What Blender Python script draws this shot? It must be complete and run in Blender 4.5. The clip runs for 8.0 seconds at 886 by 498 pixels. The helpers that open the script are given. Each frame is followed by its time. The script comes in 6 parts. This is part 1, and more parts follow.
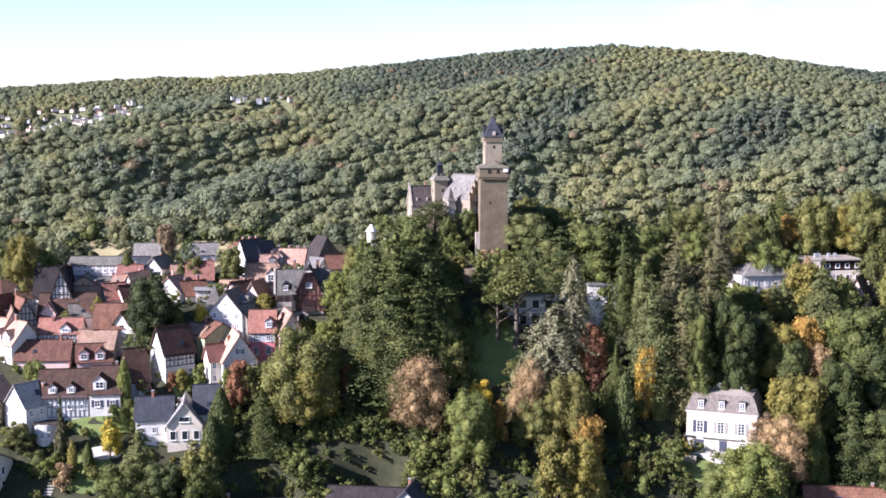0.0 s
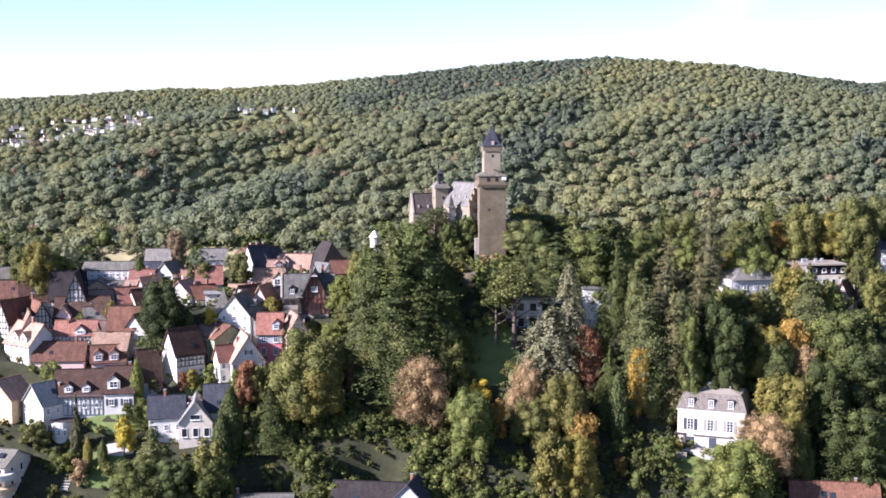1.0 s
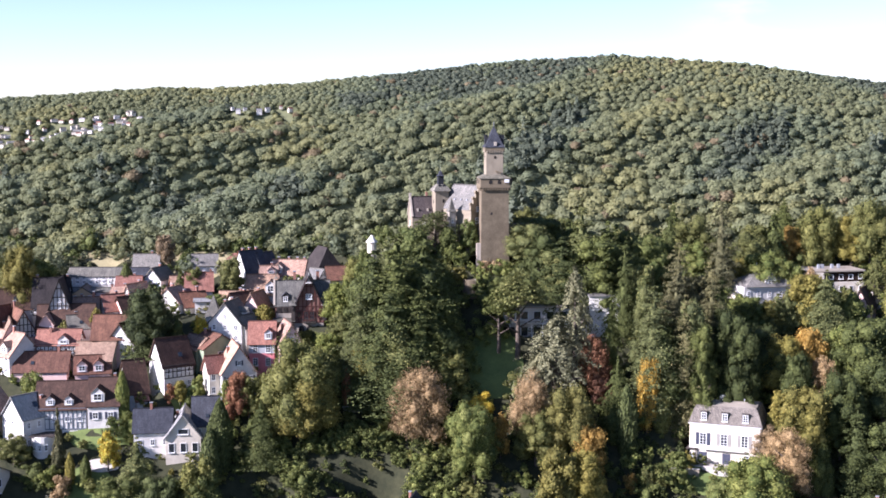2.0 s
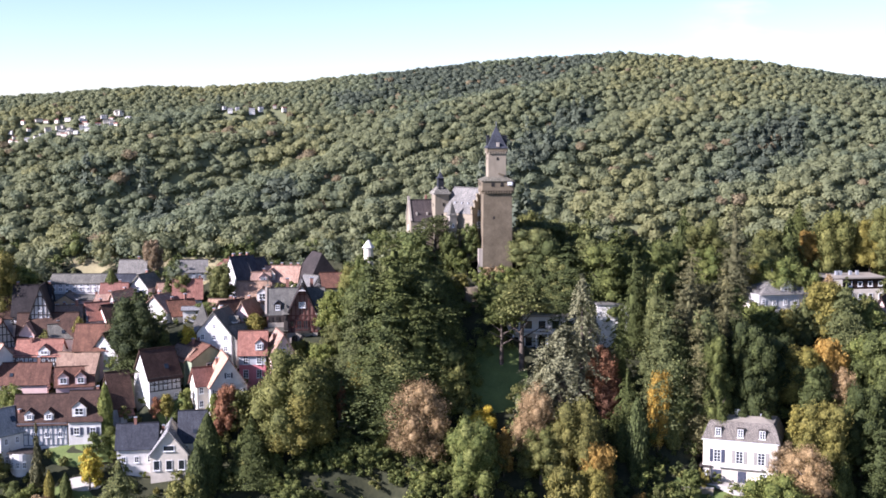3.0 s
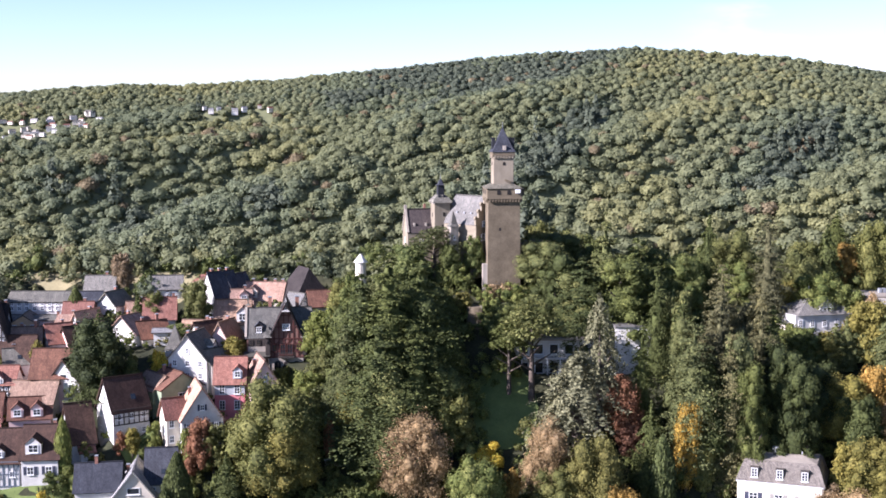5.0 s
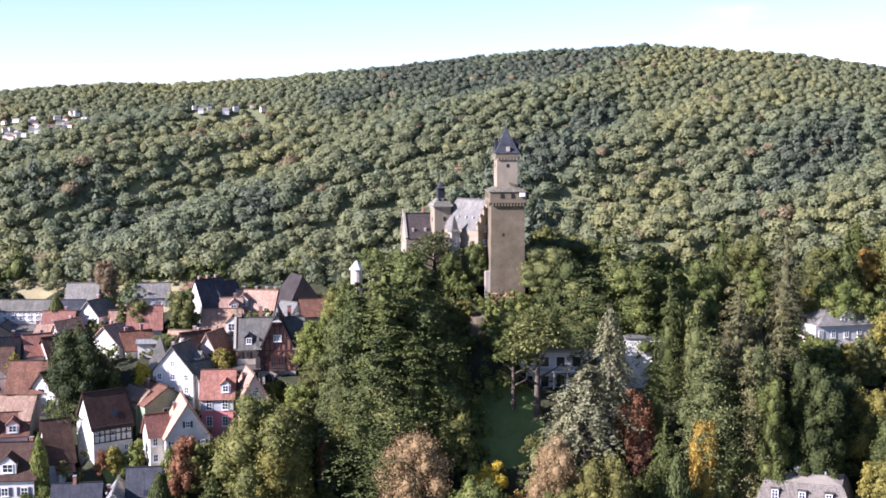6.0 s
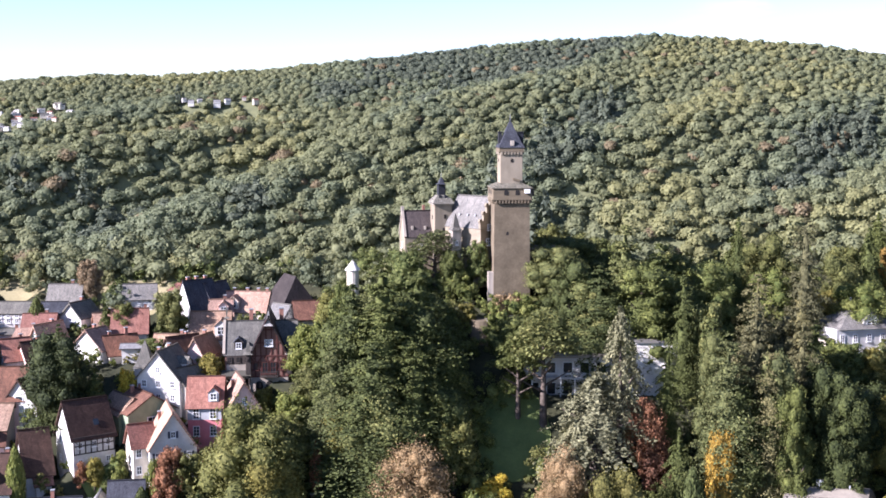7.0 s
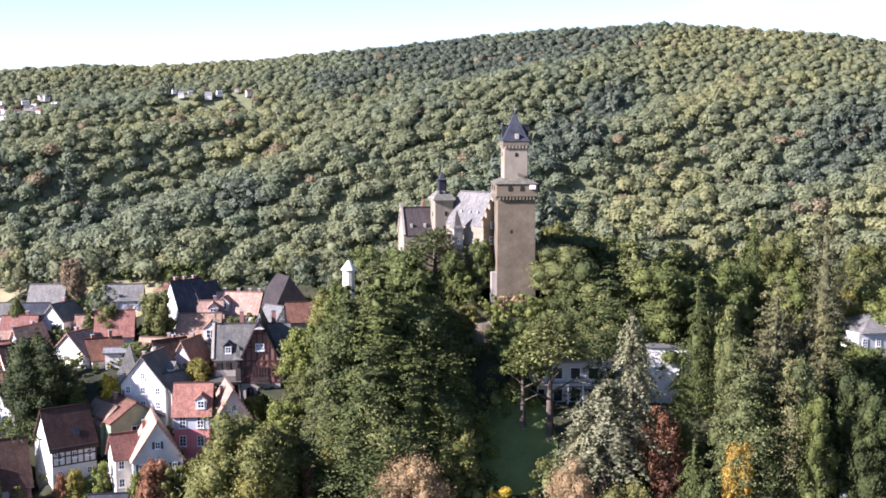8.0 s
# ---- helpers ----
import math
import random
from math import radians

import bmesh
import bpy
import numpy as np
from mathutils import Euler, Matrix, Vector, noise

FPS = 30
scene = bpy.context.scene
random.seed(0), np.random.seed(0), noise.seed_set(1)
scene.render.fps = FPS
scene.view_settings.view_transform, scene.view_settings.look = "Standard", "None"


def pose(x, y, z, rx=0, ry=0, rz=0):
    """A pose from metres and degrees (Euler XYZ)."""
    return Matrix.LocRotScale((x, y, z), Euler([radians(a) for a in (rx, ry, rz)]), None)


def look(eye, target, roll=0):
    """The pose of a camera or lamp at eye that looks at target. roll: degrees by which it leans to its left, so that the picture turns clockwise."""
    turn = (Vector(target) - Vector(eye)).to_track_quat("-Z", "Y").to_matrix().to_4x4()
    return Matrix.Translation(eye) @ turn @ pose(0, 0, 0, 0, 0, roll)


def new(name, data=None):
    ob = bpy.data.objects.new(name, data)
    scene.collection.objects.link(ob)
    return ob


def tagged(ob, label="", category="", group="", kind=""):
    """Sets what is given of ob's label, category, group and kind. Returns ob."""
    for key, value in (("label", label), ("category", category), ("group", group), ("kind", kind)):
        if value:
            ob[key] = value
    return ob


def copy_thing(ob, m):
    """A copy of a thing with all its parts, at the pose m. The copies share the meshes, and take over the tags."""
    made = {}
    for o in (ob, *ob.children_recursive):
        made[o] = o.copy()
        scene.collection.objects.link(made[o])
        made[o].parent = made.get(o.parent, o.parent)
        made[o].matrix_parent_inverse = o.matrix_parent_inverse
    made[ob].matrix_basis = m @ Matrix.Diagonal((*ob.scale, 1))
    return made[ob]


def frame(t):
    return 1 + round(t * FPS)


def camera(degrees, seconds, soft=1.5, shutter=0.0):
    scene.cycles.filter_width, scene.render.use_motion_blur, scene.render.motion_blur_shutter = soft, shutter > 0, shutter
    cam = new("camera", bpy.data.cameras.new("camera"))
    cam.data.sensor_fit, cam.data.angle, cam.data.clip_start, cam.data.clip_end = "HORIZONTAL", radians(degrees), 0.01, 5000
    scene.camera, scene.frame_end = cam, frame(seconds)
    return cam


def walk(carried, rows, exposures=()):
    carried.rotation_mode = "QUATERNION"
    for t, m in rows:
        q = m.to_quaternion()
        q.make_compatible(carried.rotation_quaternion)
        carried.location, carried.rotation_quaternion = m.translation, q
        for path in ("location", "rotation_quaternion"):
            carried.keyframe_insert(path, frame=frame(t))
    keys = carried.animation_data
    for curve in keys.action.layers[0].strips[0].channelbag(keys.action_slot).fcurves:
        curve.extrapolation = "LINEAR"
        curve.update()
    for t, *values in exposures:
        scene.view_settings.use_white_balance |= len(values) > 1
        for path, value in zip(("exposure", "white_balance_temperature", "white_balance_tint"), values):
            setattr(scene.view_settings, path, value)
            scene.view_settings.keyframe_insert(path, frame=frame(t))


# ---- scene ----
cam = camera(37.5, 8.0, soft=1.7)
PATH = [
    (0.0, 0.04, -49.41, 101.93, -0.030, -6.793),
    (0.5, -0.09, -57.89, 102.15, -0.042, -6.540),
    (1.0, 0.01, -62.13, 102.21, -0.008, -6.363),
    (1.5, 0.09, -55.83, 101.84, 0.013, -6.295),
    (3.0, 0.22, -31.91, 100.97, 0.041, -6.229),
    (3.5, 0.40, -23.80, 100.87, 0.077, -6.226),
    (4.0, 0.24, -15.64, 100.46, 0.052, -6.153),
    (4.5, 0.28, -7.51, 100.24, 0.064, -6.124),
    (6.0, 0.19, 15.46, 99.41, 0.073, -5.997),
    (6.5, 0.41, 22.58, 99.02, 0.126, -6.078),
    (7.0, 0.29, 29.43, 98.71, 0.128, -6.189),
    (7.5, 0.48, 36.09, 98.63, 0.190, -6.347),
    (8.0, 0.47, 42.55, 98.26, 0.211, -6.461),
]
walk(cam, [(t, pose(x, y, z, 90 + pitch, 0, yaw)) for t, x, y, z, yaw, pitch in PATH],
     [(0.0, 1.88, 5520, 29), (4.0, 1.74, 5520, 29), (8.0, 2.0, 5520, 29)])

# ---- light: clear autumn afternoon, sun low from the west ----
SUN_TO = Vector((-0.83, -0.34, 0.48)).normalized()
world = bpy.data.worlds.new("sky")
scene.world = world
world.use_nodes = True
wn, wl = world.node_tree.nodes, world.node_tree.links
sky = wn.new("ShaderNodeTexSky")
sky.sky_type = 'NISHITA'
sky.sun_disc = False
sky.sun_elevation = math.asin(SUN_TO.z)
sky.sun_rotation = math.atan2(SUN_TO.x, SUN_TO.y)
sky.air_density, sky.dust_density, sky.ozone_density = 0.8, 0.15, 1.5
wn["Background"].inputs["Strength"].default_value = 0.054
# a thin bank of cloud low over the hill to the east
wc = wn.new("ShaderNodeTexCoord")
sep = wn.new("ShaderNodeSeparateXYZ")
wl.new(wc.outputs["Generated"], sep.inputs[0])
stretch = wn.new("ShaderNodeMapping")
stretch.inputs["Scale"].default_value = (5.0, 5.0, 16.0)
wl.new(wc.outputs["Generated"], stretch.inputs["Vector"])
puff = wn.new("ShaderNodeTexNoise")
puff.inputs["Scale"].default_value, puff.inputs["Detail"].default_value = 1.0, 6
wl.new(stretch.outputs[0], puff.inputs["Vector"])


def span(value, a, b, c, d):
    m = wn.new("ShaderNodeMapRange")
    m.interpolation_type = 'SMOOTHSTEP'
    for i, v in enumerate((a, b, c, d)):
        m.inputs[1 + i].default_value = v
    wl.new(value, m.inputs[0])
    return m.outputs[0]


def times(a, b):
    m = wn.new("ShaderNodeMath")
    m.operation = 'MULTIPLY'
    wl.new(a, m.inputs[0])
    wl.new(b, m.inputs[1])
    return m.outputs[0]


cloud = times(times(span(puff.outputs["Fac"], 0.46, 0.58, 0, 0.9), span(sep.outputs["X"], 0.16, 0.3, 0, 1)), span(sep.outputs["Z"], 0.13, 0.06, 0, 1))
veil = wn.new("ShaderNodeMix")
veil.data_type = "RGBA"
wl.new(cloud, veil.inputs[0])
wl.new(sky.outputs[0], veil.inputs[6])
veil.inputs[7].default_value = (10.5, 10.2, 10.2, 1)
wl.new(veil.outputs[2], wn["Background"].inputs["Color"])
sun = new("sun", bpy.data.lights.new("sun", 'SUN'))
sun.data.energy, sun.data.angle, sun.data.color = 4.6, radians(0.6), (1.0, 0.92, 0.8)
sun.matrix_world = look(SUN_TO * 500, (0, 0, 0))

# ---- materials ----
def node_mat(name):
    m = bpy.data.materials.new(name)
    m.use_nodes = True
    n, l = m.node_tree.nodes, m.node_tree.links
    return m, n, l, n["Principled BSDF"]


def ramp(n, l, fac, colours, lo=0.0, hi=1.0):
    r = n.new("ShaderNodeValToRGB")
    while len(r.color_ramp.elements) < len(colours):
        r.color_ramp.elements.new(0.5)
    for i, c in enumerate(colours):
        r.color_ramp.elements[i].position = lo + (hi - lo) * i / (len(colours) - 1)
        r.color_ramp.elements[i].color = (*c, 1)
    l.new(fac, r.inputs[0])
    return r.outputs[0]


def tex(n, l, scale, detail=4, rough=0.6):
    co = n.new("ShaderNodeTexCoord")
    t = n.new("ShaderNodeTexNoise")
    t.inputs["Scale"].default_value, t.inputs["Detail"].default_value = scale, detail
    t.inputs["Roughness"].default_value = rough
    l.new(co.outputs["Object"], t.inputs["Vector"])
    return t.outputs["Fac"]


def mixed(n, l, fac, a, b, mode="MIX"):
    m = n.new("ShaderNodeMix")
    m.data_type, m.blend_type = "RGBA", mode
    for sock, v in ((m.inputs[0], fac), (m.inputs[6], a), (m.inputs[7], b)):
        if isinstance(v, (int, float)):
            sock.default_value = v
        elif isinstance(v, tuple):
            sock.default_value = (*v, 1)
        else:
            l.new(v, sock)
    return m.outputs[2]


def bumped(n, l, b, height, strength, distance):
    k = n.new("ShaderNodeBump")
    k.inputs["Strength"].default_value, k.inputs["Distance"].default_value = strength, distance
    l.new(height, k.inputs["Height"])
    l.new(k.outputs[0], b.inputs["Normal"])


def surface(name, dark, light, scale=0.6, grain=6.0, rough=0.85, bump=0.3, spec=0.3):
    """Plaster, stone or paint: large stains and a fine grain."""
    m, n, l, b = node_mat(name)
    big = ramp(n, l, tex(n, l, scale, 6, 0.7), [dark, light], 0.3, 0.68)
    fine = ramp(n, l, tex(n, l, grain, 3), [(0.72, 0.72, 0.72), (1.15, 1.15, 1.15)])
    l.new(mixed(n, l, 1.0, big, fine, "MULTIPLY"), b.inputs["Base Color"])
    b.inputs["Roughness"].default_value = rough
    b.inputs["Specular IOR Level"].default_value = spec
    bumped(n, l, b, tex(n, l, grain, 4), bump, 0.05)
    return m


def roof_tiles(name, dark, light, row=0.34, rough=0.75):
    """Courses of tiles across the slope, weathered in patches and in streaks down the slope."""
    m, n, l, b = node_mat(name)
    co, inf = n.new("ShaderNodeTexCoord"), n.new("ShaderNodeObjectInfo")
    br = n.new("ShaderNodeTexBrick")
    br.inputs["Scale"].default_value = 1.0
    br.inputs["Brick Width"].default_value, br.inputs["Row Height"].default_value = row * 0.9, row
    br.inputs["Mortar Size"].default_value, br.inputs["Mortar Smooth"].default_value = 0.03, 0.4
    br.inputs["Color1"].default_value, br.inputs["Color2"].default_value = (0.78, 0.78, 0.78, 1), (1.18, 1.18, 1.18, 1)
    br.inputs["Mortar"].default_value = (0.4, 0.4, 0.4, 1)
    l.new(co.outputs["UV"], br.inputs["Vector"])
    big = ramp(n, l, tex(n, l, 0.5, 6, 0.75), [dark, dark, light, light])
    mp = n.new("ShaderNodeMapping")
    mp.inputs["Scale"].default_value = (2.2, 0.25, 1)
    l.new(co.outputs["UV"], mp.inputs["Vector"])
    st = n.new("ShaderNodeTexNoise")
    st.inputs["Scale"].default_value, st.inputs["Detail"].default_value = 1.0, 5
    l.new(mp.outputs[0], st.inputs["Vector"])
    streak = ramp(n, l, st.outputs["Fac"], [(0.68, 0.69, 0.7), (1.0, 1.0, 1.0), (1.2, 1.17, 1.14)], 0.25, 0.75)
    tint = ramp(n, l, inf.outputs["Random"], [(0.78, 0.78, 0.82), (1.2, 1.16, 1.1)])
    col = mixed(n, l, 1.0, big, br.outputs["Color"], "MULTIPLY")
    col = mixed(n, l, 1.0, col, streak, "MULTIPLY")
    l.new(mixed(n, l, 1.0, col, tint, "MULTIPLY"), b.inputs["Base Color"])
    b.inputs["Roughness"].default_value = rough
    b.inputs["Specular IOR Level"].default_value = 0.18
    bumped(n, l, b, br.outputs["Fac"], -0.6, 0.06)
    return m


def foliage(name, tones, rough=0.7, glow=0.25, vary=1.0, grain=2.6, gap=0.38):
    """Leaves: tone by leaf clump, a tree-wide tone, dappled twigs with gap shade painted dark, and light through the
    blade.
    """
    m, n, l, b = node_mat(name)
    geo, inf = n.new("ShaderNodeNewGeometry"), n.new("ShaderNodeObjectInfo")
    leaf = ramp(n, l, geo.outputs["Random Per Island"], tones)
    tree = ramp(n, l, inf.outputs["Random"], [(1 - 0.26 * vary, 1 - 0.24 * vary, 1 - 0.2 * vary), (1 + 0.18 * vary, 1 + 0.12 * vary, 1 - 0.04 * vary)])
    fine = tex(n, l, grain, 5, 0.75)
    # low noise is darkened: painted shade in the gaps between leaves
    twig_shade = ramp(n, l, fine, [(gap, gap * 1.04, gap), (0.5 + gap * 0.6, 0.52 + gap * 0.6, 0.5 + gap * 0.6), (1.1, 1.1, 1.06), (1.75 - 0.75 * gap, 1.7 - 0.73 * gap, 1.55 - 0.6 * gap)], 0.33, 0.67)
    col = mixed(n, l, 1.0, mixed(n, l, 1.0, leaf, tree, "MULTIPLY"), twig_shade, "MULTIPLY")
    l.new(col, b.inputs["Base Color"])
    b.inputs["Roughness"].default_value = rough
    b.inputs["Specular IOR Level"].default_value = 0.2
    bumped(n, l, b, fine, 1.1 * (1 - gap), 0.35)
    tr = n.new("ShaderNodeBsdfTranslucent")
    l.new(col, tr.inputs["Color"])
    mx = n.new("ShaderNodeMixShader")
    mx.inputs[0].default_value = glow
    l.new(b.outputs[0], mx.inputs[1])
    l.new(tr.outputs[0], mx.inputs[2])
    l.new(mx.outputs[0], n["Material Output"].inputs["Surface"])
    return m


M = {
    "white": surface("white_plaster", (0.499, 0.477, 0.434), (0.654, 0.632, 0.581)),
    "cream": surface("cream_plaster", (0.504, 0.450, 0.360), (0.666, 0.603, 0.495)),
    "grey": surface("grey_plaster", (0.34, 0.35, 0.36), (0.46, 0.47, 0.48)),
    "pink": surface("pink_plaster", (0.5, 0.16, 0.17), (0.62, 0.22, 0.23)),
    "rose": surface("rose_plaster", (0.6, 0.42, 0.37), (0.74, 0.54, 0.48)),
    "ochre": surface("ochre_plaster", (0.45, 0.32, 0.18), (0.6, 0.45, 0.28)),
    "green": surface("green_boards", (0.16, 0.2, 0.13), (0.24, 0.28, 0.18)),
    "stone": surface("castle_stone", (0.092, 0.073, 0.046), (0.181, 0.145, 0.095), 0.25, 2.2, 0.95, 0.6),
    "stone_pale": surface("pale_castle_plaster", (0.26, 0.225, 0.18), (0.41, 0.36, 0.295), 0.3, 2.5, 0.95, 0.5),
    "stone_mid": surface("mid_castle_stone", (0.176, 0.147, 0.102), (0.294, 0.250, 0.181), 0.3, 2.5, 0.95, 0.5),
    "timber": surface("dark_timber", (0.03, 0.025, 0.022), (0.07, 0.055, 0.045), 1.5, 12),
    "timber_blue": surface("blue_grey_timber", (0.1, 0.115, 0.14), (0.16, 0.18, 0.21), 1.5, 12),
    "timber_red": surface("oxblood_timber", (0.06, 0.02, 0.016), (0.11, 0.04, 0.03), 1.5, 12),
    "red": roof_tiles("red_roof_tiles", (0.2, 0.092, 0.068), (0.31, 0.155, 0.115)),
    "orange": roof_tiles("orange_roof_tiles", (0.31, 0.195, 0.14), (0.43, 0.29, 0.215)),
    "tan": roof_tiles("tan_roof_tiles", (0.24, 0.155, 0.105), (0.35, 0.24, 0.165)),
    "brown": roof_tiles("brown_roof_tiles", (0.049, 0.029, 0.022), (0.093, 0.055, 0.039)),
    "rust": roof_tiles("old_brown_red_roof_tiles", (0.108, 0.054, 0.036), (0.194, 0.098, 0.064)),
    "charcoal": roof_tiles("charcoal_roof_tiles", (0.02, 0.017, 0.017), (0.045, 0.038, 0.036), 0.3),
    "infill": surface("brown_rose_infill", (0.135, 0.07, 0.052), (0.215, 0.118, 0.09)),
    "slate": roof_tiles("blue_black_slate", (0.035, 0.038, 0.047), (0.07, 0.076, 0.09), 0.25, 0.8),
    "slate_old": roof_tiles("old_brown_slate", (0.055, 0.046, 0.044), (0.1, 0.082, 0.076), 0.25, 0.8),
    "slate_warm": roof_tiles("weathered_warm_slate", (0.13, 0.116, 0.1), (0.215, 0.195, 0.168), 0.25, 0.8),
    "slate_moss": roof_tiles("mossy_stone_slates", (0.12, 0.112, 0.08), (0.2, 0.185, 0.135), 0.3, 0.85),
    "slate_grey": roof_tiles("weathered_grey_slate", (0.110, 0.108, 0.094), (0.209, 0.200, 0.166), 0.25, 0.75),
    "slate_mid": roof_tiles("mid_grey_slate", (0.145, 0.14, 0.126), (0.235, 0.226, 0.2), 0.25, 0.75),
    "slate_pale": roof_tiles("pale_grey_slate", (0.240, 0.240, 0.230), (0.370, 0.365, 0.338), 0.25, 0.7),
    "gravel": surface("gravel_flat_roof", (0.2, 0.175, 0.14), (0.34, 0.3, 0.24), 0.4, 7),
    "metal": surface("zinc_sheet", (0.2, 0.21, 0.22), (0.32, 0.33, 0.34), 0.8, 5, 0.45, 0.1, 0.5),
    "frame": surface("white_window_paint", (0.7, 0.7, 0.68), (0.8, 0.8, 0.78), 2, 9, 0.5, 0.05),
    "shutter": surface("dark_blue_shutter_paint", (0.035, 0.04, 0.06), (0.06, 0.065, 0.09), 2, 9, 0.5),
    "shutter_grey": surface("grey_shutter_paint", (0.2, 0.19, 0.17), (0.29, 0.27, 0.24), 2, 9, 0.6),
    "void": surface("dark_opening", (0.012, 0.01, 0.009), (0.025, 0.022, 0.02), 1, 6),
    "brick": surface("chimney_brick", (0.2, 0.09, 0.065), (0.33, 0.17, 0.12), 2, 8),
    "bark": surface("bark", (0.05, 0.04, 0.03), (0.14, 0.11, 0.085), 1.2, 9, 0.95, 0.8),
    # mossy soil, its colour lowered to hold the shadows of tall trees
    "soil": surface("shade_dark_mossy_soil", (0.018, 0.022, 0.01), (0.05, 0.05, 0.023), 0.35, 3.5, 1.0, 0.9),
    "wood_floor": surface("leafy_wood_floor", (0.1, 0.11, 0.055), (0.17, 0.175, 0.085), 0.3, 3.0, 1.0, 0.9),
    "lawn": surface("lawn_grass", (0.073, 0.104, 0.028), (0.140, 0.175, 0.050), 0.2, 3, 0.9, 0.6),
    "field": surface("dry_meadow_grass", (0.2, 0.17, 0.09), (0.32, 0.28, 0.15), 0.15, 2, 0.95, 0.5),
    "paving": surface("pale_paving", (0.3, 0.28, 0.25), (0.46, 0.43, 0.38), 0.5, 5),
}
glass, gn, gl, gb = node_mat("window_glass")
gb.inputs["Base Color"].default_value = (0.025, 0.03, 0.035, 1)
gb.inputs["Roughness"].default_value = 0.08
gb.inputs["Specular IOR Level"].default_value = 0.7
M["glass"] = glass
LEAF = {
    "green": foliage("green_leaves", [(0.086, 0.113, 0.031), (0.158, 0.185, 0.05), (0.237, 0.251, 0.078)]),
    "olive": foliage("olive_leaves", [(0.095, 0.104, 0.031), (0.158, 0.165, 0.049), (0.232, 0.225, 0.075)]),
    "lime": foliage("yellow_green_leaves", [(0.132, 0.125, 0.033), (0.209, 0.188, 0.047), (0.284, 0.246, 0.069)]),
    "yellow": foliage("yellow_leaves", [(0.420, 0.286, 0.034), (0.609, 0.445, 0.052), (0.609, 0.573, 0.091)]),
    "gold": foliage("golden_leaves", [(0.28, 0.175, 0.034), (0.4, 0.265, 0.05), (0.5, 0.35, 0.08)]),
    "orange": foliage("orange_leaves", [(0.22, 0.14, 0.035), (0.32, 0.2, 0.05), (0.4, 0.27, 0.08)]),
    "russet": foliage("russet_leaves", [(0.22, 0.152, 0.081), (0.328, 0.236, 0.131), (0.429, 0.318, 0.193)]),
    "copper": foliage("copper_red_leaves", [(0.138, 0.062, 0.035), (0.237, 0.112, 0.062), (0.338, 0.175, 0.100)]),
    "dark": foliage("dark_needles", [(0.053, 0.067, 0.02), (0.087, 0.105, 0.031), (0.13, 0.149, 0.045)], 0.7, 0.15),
    # darker copy of the tone above, holding the shade of taller trees
    "deep": foliage("shade_dark_leaves", [(0.031, 0.043, 0.013), (0.052, 0.066, 0.02), (0.079, 0.096, 0.029)], 0.7, 0.1),
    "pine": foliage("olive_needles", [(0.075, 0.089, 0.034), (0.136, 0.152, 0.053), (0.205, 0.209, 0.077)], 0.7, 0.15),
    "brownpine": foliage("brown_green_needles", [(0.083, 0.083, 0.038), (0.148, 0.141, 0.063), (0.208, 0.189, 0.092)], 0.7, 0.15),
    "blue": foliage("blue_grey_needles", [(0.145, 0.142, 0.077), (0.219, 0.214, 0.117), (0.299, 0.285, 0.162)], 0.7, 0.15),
    # far woods: distance haze is mixed into the leaf colours, bluer and flatter
    "wood_green": foliage("hazed_green_leaves", [(0.136, 0.161, 0.098), (0.163, 0.185, 0.109), (0.189, 0.212, 0.124)], 0.7, 0.42, 0.12, 1.4, 0.72),
    "wood_olive": foliage("hazed_olive_leaves", [(0.168, 0.182, 0.098), (0.198, 0.212, 0.109), (0.228, 0.237, 0.124)], 0.7, 0.42, 0.12, 1.4, 0.72),
    "wood_lime": foliage("hazed_yellow_green_leaves", [(0.199, 0.205, 0.098), (0.234, 0.235, 0.109), (0.268, 0.262, 0.124)], 0.7, 0.42, 0.12, 1.4, 0.72),
    "wood_dark": foliage("hazed_needles_and_shade", [(0.096, 0.116, 0.084), (0.119, 0.138, 0.095), (0.141, 0.16, 0.108)], 0.7, 0.42, 0.12, 1.4, 0.72),
    "wood_russet": foliage("hazed_russet_leaves", [(0.188, 0.15, 0.088), (0.223, 0.178, 0.105), (0.253, 0.205, 0.12)], 0.7, 0.42, 0.12, 1.4, 0.72),
}


# ---- mesh tools ----
def mesh_of(name, verts, faces, material, uv=None):
    me = bpy.data.meshes.new(name)
    me.from_pydata(verts, [], faces)
    me.materials.append(material)
    if uv is not None:
        lay = me.uv_layers.new(name="UVMap")
        lay.data.foreach_set("uv", np.asarray(uv, dtype=np.float32).ravel())
    me.update()
    return me


def part(name, me, parent, label="", m=None):
    ob = new(name, me)
    ob.parent = parent
    if m is not None:
        ob.matrix_basis = m
    if label:
        tagged(ob, label)
    return ob


CUBES = {}


def box(name, parent, mat, centre, size, rz=0.0, label="", ry=0.0, rx=0.0):
    """A block with softened long edges, shared between all blocks of one material."""
    if mat not in CUBES:
        bm = bmesh.new()
        bmesh.ops.create_cube(bm, size=1.0)
        bmesh.ops.bevel(bm, geom=[e for e in bm.edges if abs(e.verts[0].co.z - e.verts[1].co.z) > 0.5],
                        offset=0.02, segments=1, affect='EDGES')
        me = bpy.data.meshes.new("block_" + mat)
        bm.to_mesh(me)
        bm.free()
        me.materials.append(M[mat])
        CUBES[mat] = me
    m = Matrix.LocRotScale(Vector(centre), Euler((rx, ry, rz)), Vector(size))
    return part(name, CUBES[mat], parent, label, m)


def thing(name, label, category, x, y, z, yaw=0.0, group=""):
    ob = new(name)
    ob.matrix_basis = pose(x, y, z, 0, 0, yaw)
    return tagged(ob, label, category, group)


